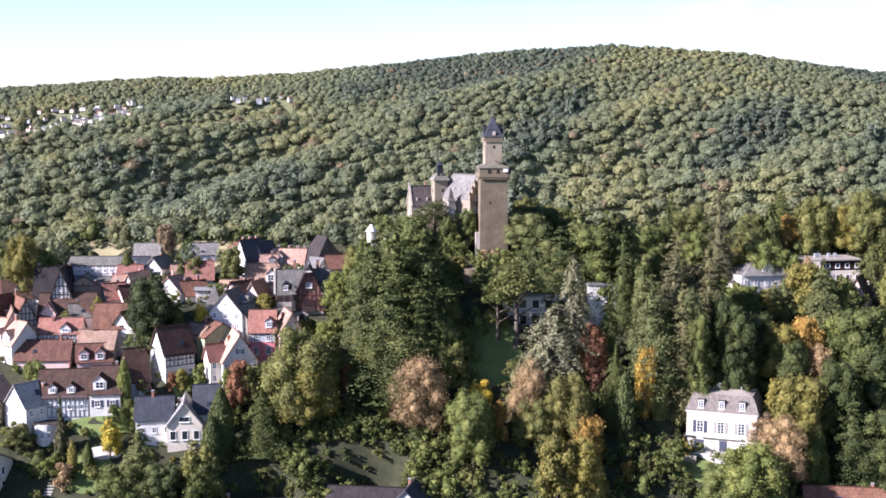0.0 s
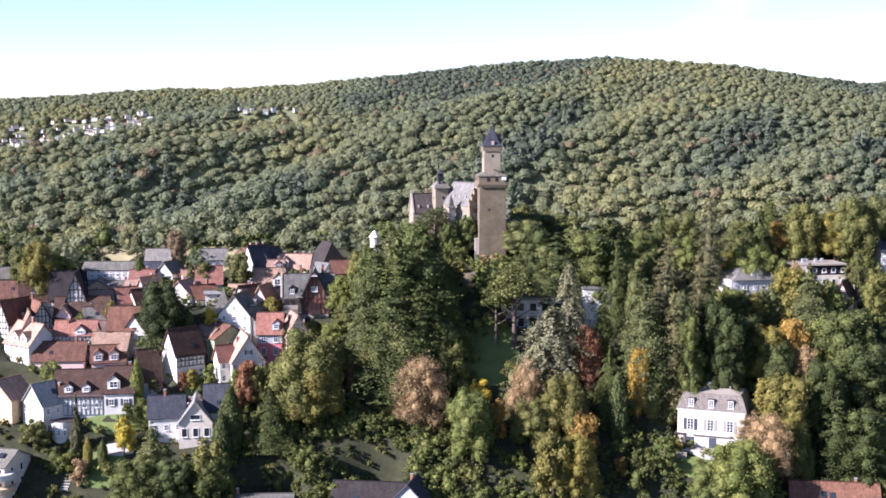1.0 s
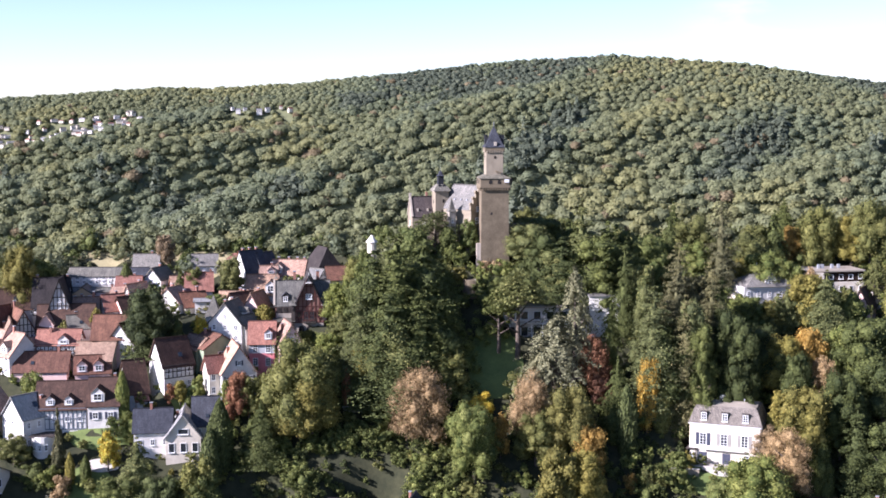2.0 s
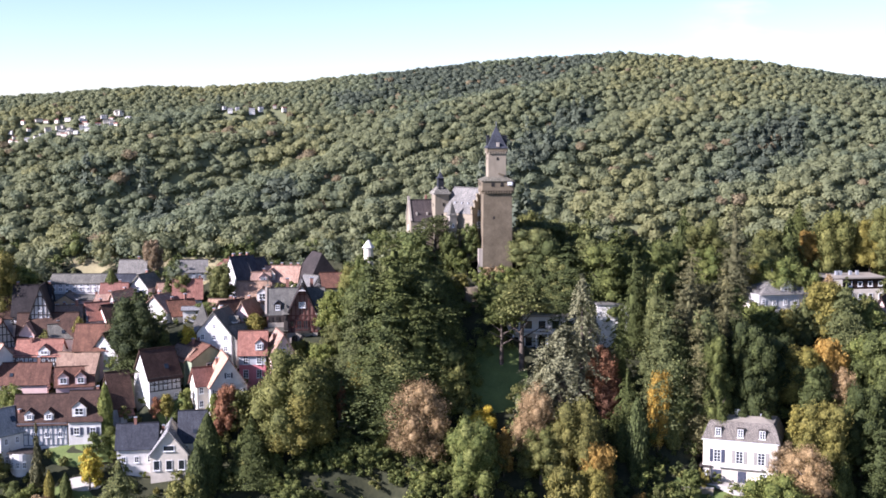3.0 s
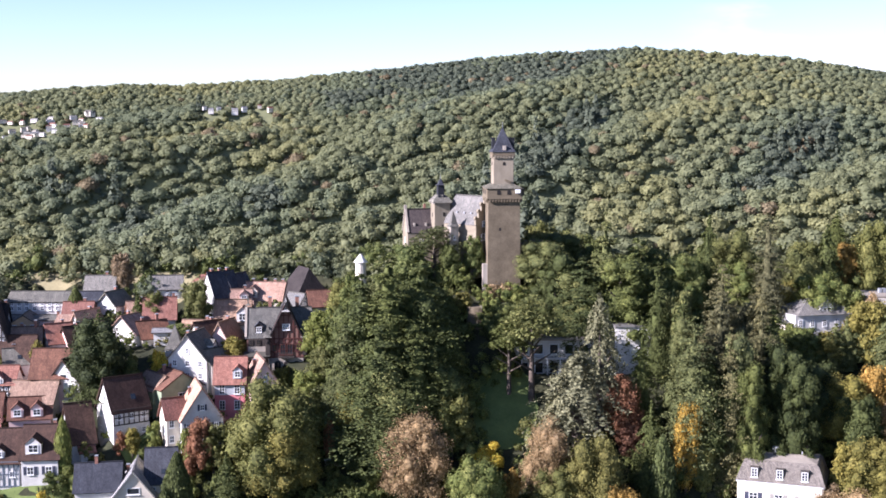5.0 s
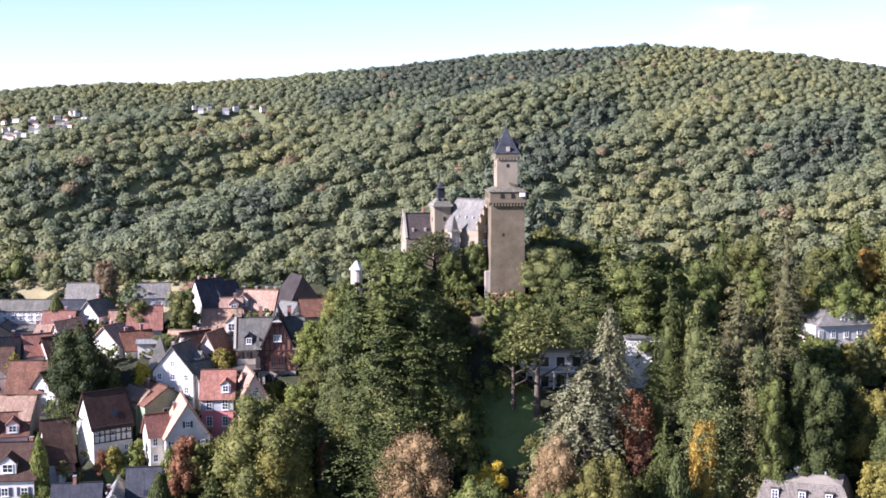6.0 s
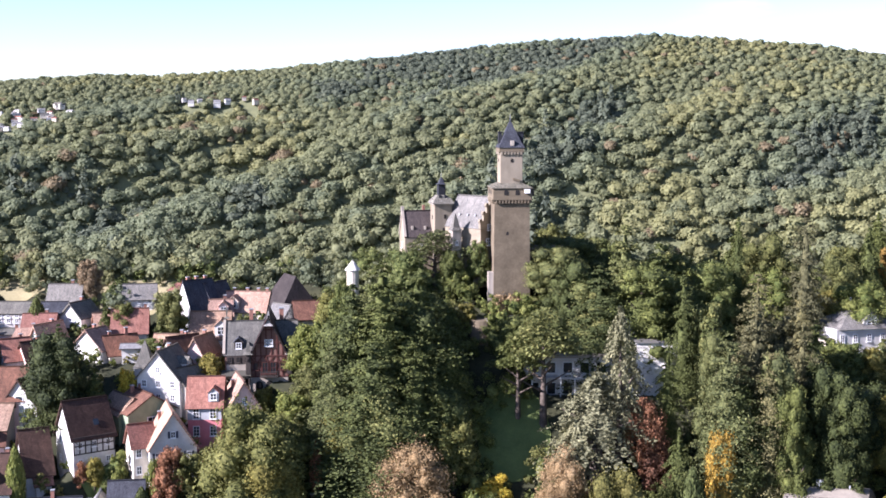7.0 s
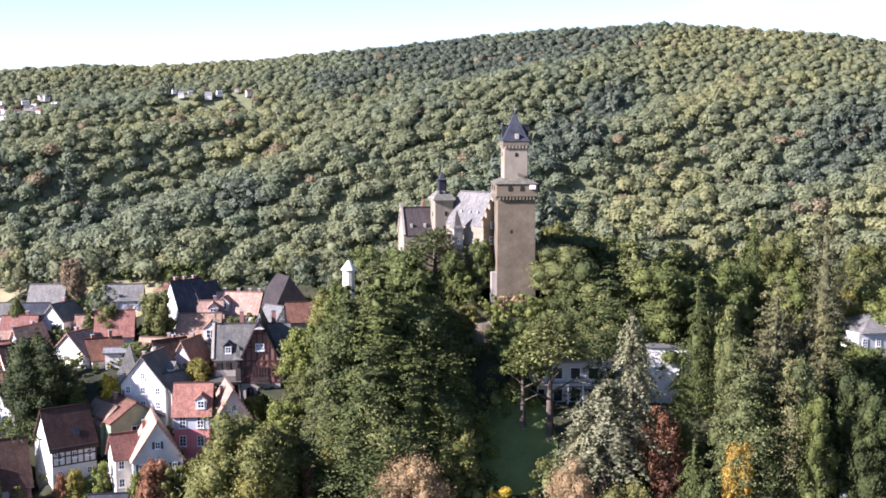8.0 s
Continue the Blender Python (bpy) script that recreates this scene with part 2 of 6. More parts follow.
def slab(name, parent, mat, quad, thick, label=""):
    """A roof slope: four corners (eave, eave, ridge, ridge) thickened downwards, with its courses along the eave."""
    q = [Vector(p) for p in quad]
    nrm = (q[1] - q[0]).cross(q[3] - q[0]).normalized()
    lo = [p - nrm * thick for p in q]
    verts = [tuple(p) for p in q + lo]
    faces = [(0, 1, 2, 3), (7, 6, 5, 4), (0, 4, 5, 1), (1, 5, 6, 2), (2, 6, 7, 3), (3, 7, 4, 0)]
    ax = (q[1] - q[0]).normalized()
    ay = nrm.cross(ax)
    flat = [((Vector(v) - q[0]).dot(ax), (Vector(v) - q[0]).dot(ay)) for v in verts]
    uv = [flat[i] for f in faces for i in f]
    return part(name, mesh_of(name, verts, faces, M[mat], uv), parent, label)

# ---- ground: garden slope, old town, castle mound and wooded hill, one sheet ----
SLOPE_Y = (-400, 60, 150, 212, 224, 232, 246, 260, 276, 300, 315)
SLOPE_Z = (-12, -10, -7.1, -2.4, 4.7, 12.3, 24.7, 36.7, 47.6, 57.3, 61.9)
RIDGE_X = (-386, -168, -144, -116, -88, -76, -48, -16, 23, 53, 93, 122, 138, 155, 386)
RIDGE_Z = (91.8, 99.2, 102.6, 104.5, 106.5, 106.0, 107.5, 110.5, 114.8, 116.4, 113.9, 109.9, 108.0, 109.4, 103.8)
RIDGE_AT = 365.0


# spurs of the wooded hill: from, to, rise of the crest and fall of the valley behind
SPURS = ((-125, 326, -48, 341, 3.2, 2.2), (-66, 321, -22, 335, 2.6, 2.0), (-122, 341, -60, 351, 1.6, 1.4), (20, 330, 62, 342, 2.0, 1.5), (70, 322, 118, 331, 2.0, 1.6), (-20, 343, 30, 351, 1.6, 1.2))
PADS = []  # level plots: x, y, radius, height


def slope(x, y):
    """Height of the ground as it grew."""
    base = float(np.interp(y, SLOPE_Y, SLOPE_Z))
    base += 9.0 * math.exp(-((x - 14) / 26) ** 2 - ((y - 292) / 17) ** 2)
    if y > 312:
        top = float(np.interp(x, RIDGE_X, RIDGE_Z))
        t = (y - 312) / (RIDGE_AT - 312)
        if t < 1:
            rise = t * (1.25 - 0.25 * t)
            base = 61 + (top - 61) * rise + 6.5 * noise.noise(Vector(((x - 1.6 * y) * 0.026, y * 0.022, 3))) * min(1, 5 * t) * (1 - t)
        else:
            base = top - min(130.0, (y - RIDGE_AT) * 0.35) if y < 700 else top - 112
            base = max(base, -20)
    # spurs, each with a side valley behind it
    for x0, y0, x1, y1, up, down in SPURS:
        n = math.hypot(x1 - x0, y1 - y0)
        ux, uy = (x1 - x0) / n, (y1 - y0) / n
        along, off = (x - x0) * ux + (y - y0) * uy, -(x - x0) * uy + (y - y0) * ux
        if -30 < along < n + 20:
            fade = min(1, (along + 30) / 30, (n + 20 - along) / 25)
            base += fade * (up * math.exp(-(off / 4.5) ** 2) - down * math.exp(-((off - 8) / 4.5) ** 2))
    return base


def hill(x, y):
    """Height of the ground, with the plots cut level."""
    base = slope(x, y)
    for px, py, pr, pz in PADS:
        d = math.hypot(x - px, y - py) - pr
        if d < 2.5 and base > pz - 1:
            k = max(0.0, min(1.0, 1 - d / 2.5))
            base = base + (pz - 0.15 - base) * k
    return base

# ---- house building ----
WINDOWS = {}


def lattice(name, xs, zs, y0, y1, material):
    """One connected frame of bars: every second strip of the grid is a bar, the cells between are open."""
    nx, nz = len(xs), len(zs)
    v = [(x, y, z) for y in (y0, y1) for z in zs for x in xs]

    def solid(i, k):
        return 0 <= i < nx - 1 and 0 <= k < nz - 1 and (i % 2 == 0 or k % 2 == 0)
    f, o = [], nx * nz
    for k in range(nz - 1):
        for i in range(nx - 1):
            if not solid(i, k):
                continue
            a, b, c, d = k * nx + i, k * nx + i + 1, (k + 1) * nx + i + 1, (k + 1) * nx + i
            f += [(a, b, c, d), (d + o, c + o, b + o, a + o)]
            for hit, p, q in ((solid(i, k - 1), a, b), (solid(i + 1, k), b, c), (solid(i, k + 1), c, d), (solid(i - 1, k), d, a)):
                if not hit:
                    f.append((q, p, p + o, q + o))
    return mesh_of(name, v, f, material)


def window_meshes(w, h, bars, paint):
    key = (round(w, 1), round(h, 1), bars, paint)
    if key not in WINDOWS:
        w, h = key[:2]
        e, k = 0.12, 0.045
        xs = [-w / 2, -w / 2 + e] + ([-k, k] if bars else []) + [w / 2 - e, w / 2]
        zs = [-h / 2, -h / 2 + e]
        for i in range(1, bars + 1):
            c = -h / 2 + h * i / (bars + 1)
            zs += [c - k * 0.7, c + k * 0.7]
        zs += [h / 2 - e, h / 2]
        fr = lattice("window_frame", xs, zs, -0.09, 0.05, M[paint])
        bm = bmesh.new()
        bmesh.ops.create_cube(bm, size=1.0, matrix=Matrix.LocRotScale(Vector((0, 0.02, 0)), None, Vector((w - e, 0.1, h - e))))
        pn = bpy.data.meshes.new("pane")
        bm.to_mesh(pn)
        bm.free()
        pn.materials.append(M["glass"])
        WINDOWS[key] = fr, pn
    return WINDOWS[key]


TURN = {"f": 0, "r": 90, "b": 180, "l": -90}


def face_pose(face, L, W, s, z):
    """A place on a wall: s metres to the right of its middle as one faces it, z above the floor."""
    half = W / 2 if face in "fb" else L / 2
    return pose(0, 0, z, 0, 0, TURN[face]) @ Matrix.Translation((s, -half, 0))


def window(parent, m, w, h, bars=1, shutters=None, paint="frame"):
    fr, pn = window_meshes(w, h, bars, paint)
    ob = part("window", fr, parent, m=m)
    part("pane", pn, ob)
    box("sill", ob, paint, (0, -0.1, -h / 2 - 0.06), (w + 0.2, 0.24, 0.1))
    if shutters:
        for s in (-1, 1):
            box("shutter", ob, shutters, (s * (w * 0.5 + w * 0.27), -0.05, 0), (w * 0.48, 0.07, h * 1.02))
    return ob


def beams(parent, m, width, z0, z1, mat, step=1.5, peak=0.0, rails=2):
    """Posts, rails and braces of a timber-framed wall; peak: height of the gable above z1."""
    t = 0.22
    n = max(2, round(width / step))

    def put(cx, cz, sx, sz, tilt=0.0, d=0.0):
        q = Matrix.LocRotScale(Vector((cx, -0.03 - d, cz)), Euler((0, tilt, 0)), Vector((sx, 0.14, sz)))
        ob = box("beam", parent, mat, (0, 0, 0), (1, 1, 1))
        ob.matrix_basis = m @ q
    for k in range(rails + 1):
        put(0, z0 + (z1 - z0) * k / rails, width, t, 0, 0.012)
    for i in range(n + 1):
        cx = -width / 2 + t / 2 + (width - t) * i / n
        put(cx, (z0 + z1) / 2, t, z1 - z0)
        if peak:
            top = peak * (1 - abs(cx) / (width / 2)) - 0.2
            if top > 0.5:
                put(cx, z1 + top / 2, t, top)
    for s in (-1, 1):
        a = math.atan2((z1 - z0) / rails, width / n)
        put(s * (width / 2 - width / n / 2), z0 + (z1 - z0) * (rails - 0.5) / rails, t * 0.8,
            math.hypot(width / n, (z1 - z0) / rails) * 0.95, s * (math.pi / 2 - a), -0.012)
    if peak:
        for k in (0.33, 0.66):
            put(0, z1 + peak * k, width * (1 - k) * 0.95, t, 0, 0.012)
        a = math.atan2(width / 2, peak)
        for s in (-1, 1):
            put(s * width / 4, z1 + peak / 2, t, math.hypot(width / 2, peak), -s * a, 0.02)


def gable_body(parent, mat, L, W, z0, z1, rise, name="wall", hip=0.0):
    """Walls under a gabled roof, one closed shell; the ridge runs along x."""
    a, b = L / 2, W / 2
    h = hip * a
    v = [(-a, -b, z0), (a, -b, z0), (a, b, z0), (-a, b, z0), (-a, -b, z1), (a, -b, z1), (a, b, z1), (-a, b, z1),
         (-a + h, 0, z1 + rise - 0.05), (a - h, 0, z1 + rise - 0.05)]
    f = [(0, 1, 5, 4), (2, 3, 7, 6), (3, 2, 1, 0), (1, 2, 6, 9, 5), (3, 0, 4, 8, 7), (4, 5, 9, 8), (6, 7, 8, 9)]
    if hip:
        f = [(0, 1, 5, 4), (2, 3, 7, 6), (3, 2, 1, 0), (1, 2, 6, 5), (3, 0, 4, 7), (4, 5, 6, 7)]
        v = v[:8]
    return part(name, mesh_of(name, v, f, M[mat]), parent)


def gable_roof(parent, mat, L, W, z1, rise, over=0.45, thick=0.22, verge=None):
    a, b = L / 2 + over, W / 2
    k = rise / b
    e, lo, hi = b + over, z1 - over * k + 0.1, z1 + rise + 0.1
    slab("roof_slope", parent, mat, [(-a, -e, lo), (a, -e, lo), (a, 0, hi), (-a, 0, hi)], thick)
    slab("roof_slope", parent, mat, [(a, e, lo), (-a, e, lo), (-a, 0, hi), (a, 0, hi)], thick)
    box("ridge_cap", parent, mat, (0, 0, hi), (2 * a, 0.34, 0.2))
    if verge:
        ang = math.atan2(rise, b)
        for s in (-1, 1):
            for q in (-1, 1):
                box("verge_board", parent, verge, (s * a, q * e / 2, (lo + hi) / 2 - 0.1), (0.1, math.hypot(e, hi - lo), 0.3), rx=-q * ang)


def hip_roof(parent, mat, L, W, z1, rise, ridge, over=0.45, name="roof"):
    a, b, r = L / 2 + over, W / 2 + over, ridge / 2
    v = [(-a, -b, z1), (a, -b, z1), (a, b, z1), (-a, b, z1), (-r, 0, z1 + rise), (r, 0, z1 + rise)]
    f = [(0, 1, 5, 4), (2, 3, 4, 5), (1, 2, 5), (3, 0, 4), (3, 2, 1, 0)]
    uv = []
    for q in f:
        for i in q:
            uv.append((v[i][0] + v[i][1], v[i][2] * 1.3) if len(q) == 3 else (v[i][0], v[i][2] * 1.3))
    return part(name, mesh_of(name, v, f, M[mat], uv), parent)


def chimney(parent, x, y, z, h=1.3, w=0.58, mat="brick"):
    c = box("chimney", parent, mat, (x, y, z + h / 2 - 0.6), (w, w, h + 1.2))
    cap = box("cap", c, "metal", (0, 0, 0.53), (1.25, 1.25, 0.06))
    return c


def dormer(parent, s, y, z, w, h, wall, roof, back):
    """A gabled dormer whose face stands at (s, y), back metres deep."""
    a, r = w / 2, w * 0.45
    v = [(-a, 0, 0), (a, 0, 0), (a, back, 0), (-a, back, 0), (-a, 0, h), (a, 0, h), (a, back, h), (-a, back, h), (0, 0, h + r), (0, back, h + r)]
    f = [(0, 1, 5, 8, 4), (2, 3, 7, 9, 6), (3, 2, 1, 0), (1, 2, 6, 5), (3, 0, 4, 7), (4, 8, 9, 7), (8, 5, 6, 9)]
    me = mesh_of("dormer", v, f, M[wall])
    d = part("dormer", me, parent, m=Matrix.Translation((s, y, z)))
    o = 0.2
    slab("dormer_roof", d, roof, [(-a - o, back, h - o * 0.9 + 0.05), (-a - o, -o, h - o * 0.9 + 0.05), (0, -o, h + r + 0.08), (0, back, h + r + 0.08)], 0.12)
    slab("dormer_roof", d, roof, [(a + o, -o, h - o * 0.9 + 0.05), (a + o, back, h - o * 0.9 + 0.05), (0, back, h + r + 0.08), (0, -o, h + r + 0.08)], 0.12)
    window(d, Matrix.Translation((0, -0.02, h * 0.52)), w * 0.62, h * 0.72, 1)
    return d


def house(label, x, y, z, yaw, L, W, wh, rh, wall, roof, win=(), gable_win=(), timber="", timber_faces="", timber_from=0.0,
          dormers=(), chimneys=((0.2, 0.1),), lower="", shutters=None, hip=0.0, category="house", over=0.45, bars=1, pad=True, skylights=()):
    """A gabled house: ridge along its own x, floor at z, its nearest edge at (x, y)."""
    c, s = abs(math.cos(radians(yaw))), abs(math.sin(radians(yaw)))
    depth = L * s + W * c
    cy = y + depth * 0.42
    if pad:
        PADS.append((x, cy, 0.45 * max(L, W) + 0.8, z))
    t = thing("house", label, category, x, cy, z, yaw)
    wz = 0.0
    if lower:
        wz = wh * 0.6
        box("lower_wall", t, lower, (0, 0, (wz - 4) / 2), (L + 0.05, W + 0.05, wz + 4))
    gable_body(t, wall, L, W, wz - (0 if lower else 4), wh, rh, hip=hip)
    step = 1.05 if timber else 1.5
    if hip:
        hip_roof(t, roof, L, W, wh, rh, L * (1 - hip))
    else:
        gable_roof(t, roof, L, W, wh, rh, over)
    for face, cols, rows, w, h in win:
        width = L if face in "fb" else W
        for r in range(rows):
            for k in range(cols):
                off = (k + 0.5) / cols * width - width / 2
                window(t, face_pose(face, L, W, off, wh * (r + 0.55) / rows), w, h, bars, shutters)
    for face, up, off, w, h in gable_win:
        window(t, face_pose(face, L, W, off, wh + rh * up), w, h, bars, shutters)
    for face in timber_faces:
        beams(t, face_pose(face, L, W, 0, 0), L if face in "fb" else W, max(timber_from, wz), wh, timber, step, peak=rh if face in "lr" else 0)
    for s0, w, h, up in dormers:
        yy = -W / 2 * (1 - up) - 0.1
        dormer(t, s0, yy, wh + rh * up, w, h, wall, roof, min(W / 2 * (1 - up), h * W / 2 / rh * 1.5) + 0.2)
    for fx, fy in chimneys:
        chimney(t, fx * L, fy * W, wh + rh * (1 - abs(fy) * 2))
    for s0, up, w in skylights:
        ang = math.atan2(rh, W / 2)
        p = Vector((s0, -W / 2 * (1 - up), wh + rh * up)) + Vector((0, -math.sin(ang), math.cos(ang))) * 0.16
        box("skylight", t, "glass", p, (w, w * 1.2, 0.08), rx=ang)
    return t

# ---- castle ----
def arch_opening(parent, m, w, h):
    """A dark round-headed opening with a stone rim."""
    pts = [(-w / 2, 0), (w / 2, 0)] + [(w / 2 * math.cos(a), h - w / 2 + w / 2 * math.sin(a)) for a in [math.pi * i / 8 for i in range(9)]]
    k = len(pts)
    v = [(p[0], -0.06, p[1]) for p in pts] + [(p[0], 0.1, p[1]) for p in pts]
    f = [tuple(range(k)), tuple(range(2 * k - 1, k - 1, -1))] + [(i, k + i, k + (i + 1) % k, (i + 1) % k) for i in range(k)]
    return part("opening", mesh_of("opening", v, f, M["void"]), parent, "dark round-headed opening", m)


def corbels(parent, mat, side, z, n, depth=0.5):
    for face in "frbl":
        for i in range(n):
            m = face_pose(face, side, side, (i + 0.5) / n * side - side / 2, z)
            ob = box("corbel", parent, mat, (0, 0, 0), (1, 1, 1))
            ob.matrix_basis = m @ Matrix.LocRotScale(Vector((0, -depth / 2, 0)), None, Vector((side / n * 0.5, depth, 0.7)))


def spire(parent, mat, side, z, height, flare=0.35):
    """A steep four-sided spire with a bell-cast foot."""
    v, f = [], []
    rings = [(side / 2 + flare, 0), (side / 2 - 0.25, height * 0.16), (side * 0.24, height * 0.55), (0.06, height)]
    for r, h in rings:
        v += [(-r, -r, z + h), (r, -r, z + h), (r, r, z + h), (-r, r, z + h)]
    for k in range(len(rings) - 1):
        for i in range(4):
            f.append((4 * k + i, 4 * k + (i + 1) % 4, 4 * k + 4 + (i + 1) % 4, 4 * k + 4 + i))
    f += [(3, 2, 1, 0), tuple(4 * (len(rings) - 1) + i for i in range(4))]
    uv = [(v[i][0] + v[i][1], v[i][2]) for q in f for i in q]
    return part("spire", mesh_of("spire", v, f, M[mat], uv), parent)


def keep():
    t = thing("castle_keep", "tall square brown stone castle keep with slate spire", "castle tower", 13.1, 291.0, 63.2, 5)
    s = 7.0
    v = [(-s / 2 - 0.25, -s / 2 - 0.25, -12), (s / 2 + 0.25, -s / 2 - 0.25, -12), (s / 2 + 0.25, s / 2 + 0.25, -12), (-s / 2 - 0.25, s / 2 + 0.25, -12),
         (-s / 2, -s / 2, 17.3), (s / 2, -s / 2, 17.3), (s / 2, s / 2, 17.3), (-s / 2, s / 2, 17.3)]
    f = [(0, 1, 5, 4), (1, 2, 6, 5), (2, 3, 7, 6), (3, 0, 4, 7), (4, 5, 6, 7), (3, 2, 1, 0)]
    part("shaft", mesh_of("shaft", v, f, M["stone"]), t, "weathered brown stone shaft")
    corbels(t, "stone", s, 17.0, 11)
    box("gallery", t, "stone", (0, 0, 18.5), (s + 0.9, s + 0.9, 2.3))
    g = s + 0.9
    for off in (-1.25, 1.0):
        arch_opening(t, face_pose("f", g, g, off, 18.3), 0.8, 1.0)
    for off in (-1.5, 1.5):
        arch_opening(t, face_pose("l", g, g, off, 18.3), 0.8, 1.0)
    box("hoarding", t, "frame", (2.95, -g / 2 - 0.2, 19.05), (1.1, 0.5, 0.8), label="white boxed oriel on the gallery")
    box("oriel", t, "timber", (g / 2 + 0.25, -2.6, 18.7), (0.5, 1.3, 1.4))
    box("string_course", t, "stone", (0, 0, 17.42), (s + 1.1, s + 1.1, 0.22))
    hip_roof(t, "slate_moss", g, g, 19.65, 2.0, 0.1, 0.25, "gallery_roof")
    u = 4.5
    box("turret", t, "stone_mid", (0, 0, 23.2), (u, u, 8.2), label="slim upper turret of pale stone")
    corbels(t, "stone_mid", u, 26.6, 7, 0.3)
    box("cornice", t, "stone", (0, 0, 27.2), (u + 0.6, u + 0.6, 0.9))
    arch_opening(t, face_pose("f", u, u, 0.1, 24.7), 0.55, 0.75)
    arch_opening(t, face_pose("l", u, u, 0.0, 24.7), 0.55, 0.75)
    arch_opening(t, face_pose("f", s, s, -0.9, 10.2), 0.5, 0.8)
    arch_opening(t, face_pose("f", s, s, 1.1, 3.5), 0.4, 0.7)
    spire(t, "slate", u + 0.2, 27.6, 5.4)
    for x, y, w in ((2.0, -0.4, 1.1), (-2.0, 0.3, 0.7)):
        box("spire_dormer", t, "slate", (x, y, 29.1), (w, 1.2, 3.0))
        box("spire_dormer_cap", t, "slate", (x, y, 30.66), (w + 0.3, 1.5, 0.16))
    d = box("lucarne", t, "stone_pale", (0.15, -u / 2 + 0.1, 28.5), (0.7, 0.9, 1.0), label="small pale dormer at the foot of the spire")
    box("finial", t, "metal", (0, 0, 33.4), (0.1, 0.1, 1.6))
    box("buttress", t, "stone_pale", (-s / 2 - 0.6, -2.6, -3.6), (1.2, 1.6, 13.0), label="pale stone buttress against the shaft")
    box("merlon", t, "stone", (1.0, -2.2, 21.2), (1.5, 0.5, 0.4), ry=0.3)
    PADS.append((14, 292, 5, 48))


keep()


def castle_wing_dark():
    t = thing("castle_wing", "castle wing with steep dark slate roof and bright gable wall", "castle building", -5.7, 302.0, 68.2, 12)
    gable_body(t, "stone_mid", 6.4, 6.5, -6, 3.8, 5.2)
    gable_roof(t, "slate_old", 6.0, 6.5, 3.8, 5.2, 0.1)
    for s in (-1, 1):
        box("gable_coping", t, "stone_pale", (-3.15, s * 1.65, 6.5), (0.5, 6.2, 0.4), rx=-s * math.atan2(5.2, 3.25))
    box("gable_pinnacle", t, "stone_pale", (-3.15, 0, 9.5), (0.6, 0.6, 1.0))
    for off in (-1.5, 1.2):
        box("roof_hatch", t, "stone_pale", (off, -2.2, 5.6), (0.45, 0.6, 0.8))
    box("chimney", t, "brick", (1.4, 0.4, 9.0), (0.5, 0.5, 2.4))
    window(t, face_pose("l", 6.4, 6.5, 0, 2.0), 0.8, 1.2)
    window(t, face_pose("f", 6.4, 6.5, 0, 1.8), 0.8, 1.2)


castle_wing_dark()


def stair_tower():
    t = thing("castle_stair_tower", "slim pale plastered castle tower with slate hood and lantern", "castle tower", -0.7, 300.0, 67.9, 14)
    a = 3.7
    box("shaft", t, "stone_mid", (0, 0, 2.0), (a, a, 18))
    for face, off, z in (("f", 0.4, 8.4), ("f", 0.1, 5.6), ("l", 0, 8.2), ("r", 0, 6.5)):
        ob = box("opening", t, "void", (0, 0, 0), (1, 1, 1))
        ob.matrix_basis = face_pose(face, a, a, off, z) @ Matrix.LocRotScale(Vector((0, 0, 0)), None, Vector((0.5, 0.12, 0.85)))
    box("cornice", t, "stone_pale", (0, 0, 11.0), (a + 0.4, a + 0.4, 0.35))
    v, f = [], []
    rings = [(a / 2 + 0.5, 11.1), (a / 2 - 0.1, 12.0), (0.95, 12.8)]
    for r, h in rings:
        v += [(-r, -r, h), (r, -r, h), (r, r, h), (-r, r, h)]
    for k in range(2):
        f += [(4 * k + i, 4 * k + (i + 1) % 4, 4 * k + 4 + (i + 1) % 4, 4 * k + 4 + i) for i in range(4)]
    f += [(3, 2, 1, 0), (8, 9, 10, 11)]
    part("hood", mesh_of("hood", v, f, M["slate_grey"], [(v[i][0], v[i][2]) for q in f for i in q]), t, "bell-cast grey slate hood")
    box("lantern", t, "slate", (0, 0, 13.9), (1.5, 1.5, 2.4), label="dark slate-hung lantern")
    spire(t, "slate", 1.6, 15.0, 1.5, 0.25)
    box("finial", t, "metal", (0, 0, 16.9), (0.08, 0.08, 1.0))
    for s in (-1, 1):
        box("lucarne", t, "slate", (s * 0.6, -1.3, 12.4), (0.5, 0.5, 0.8))


stair_tower()


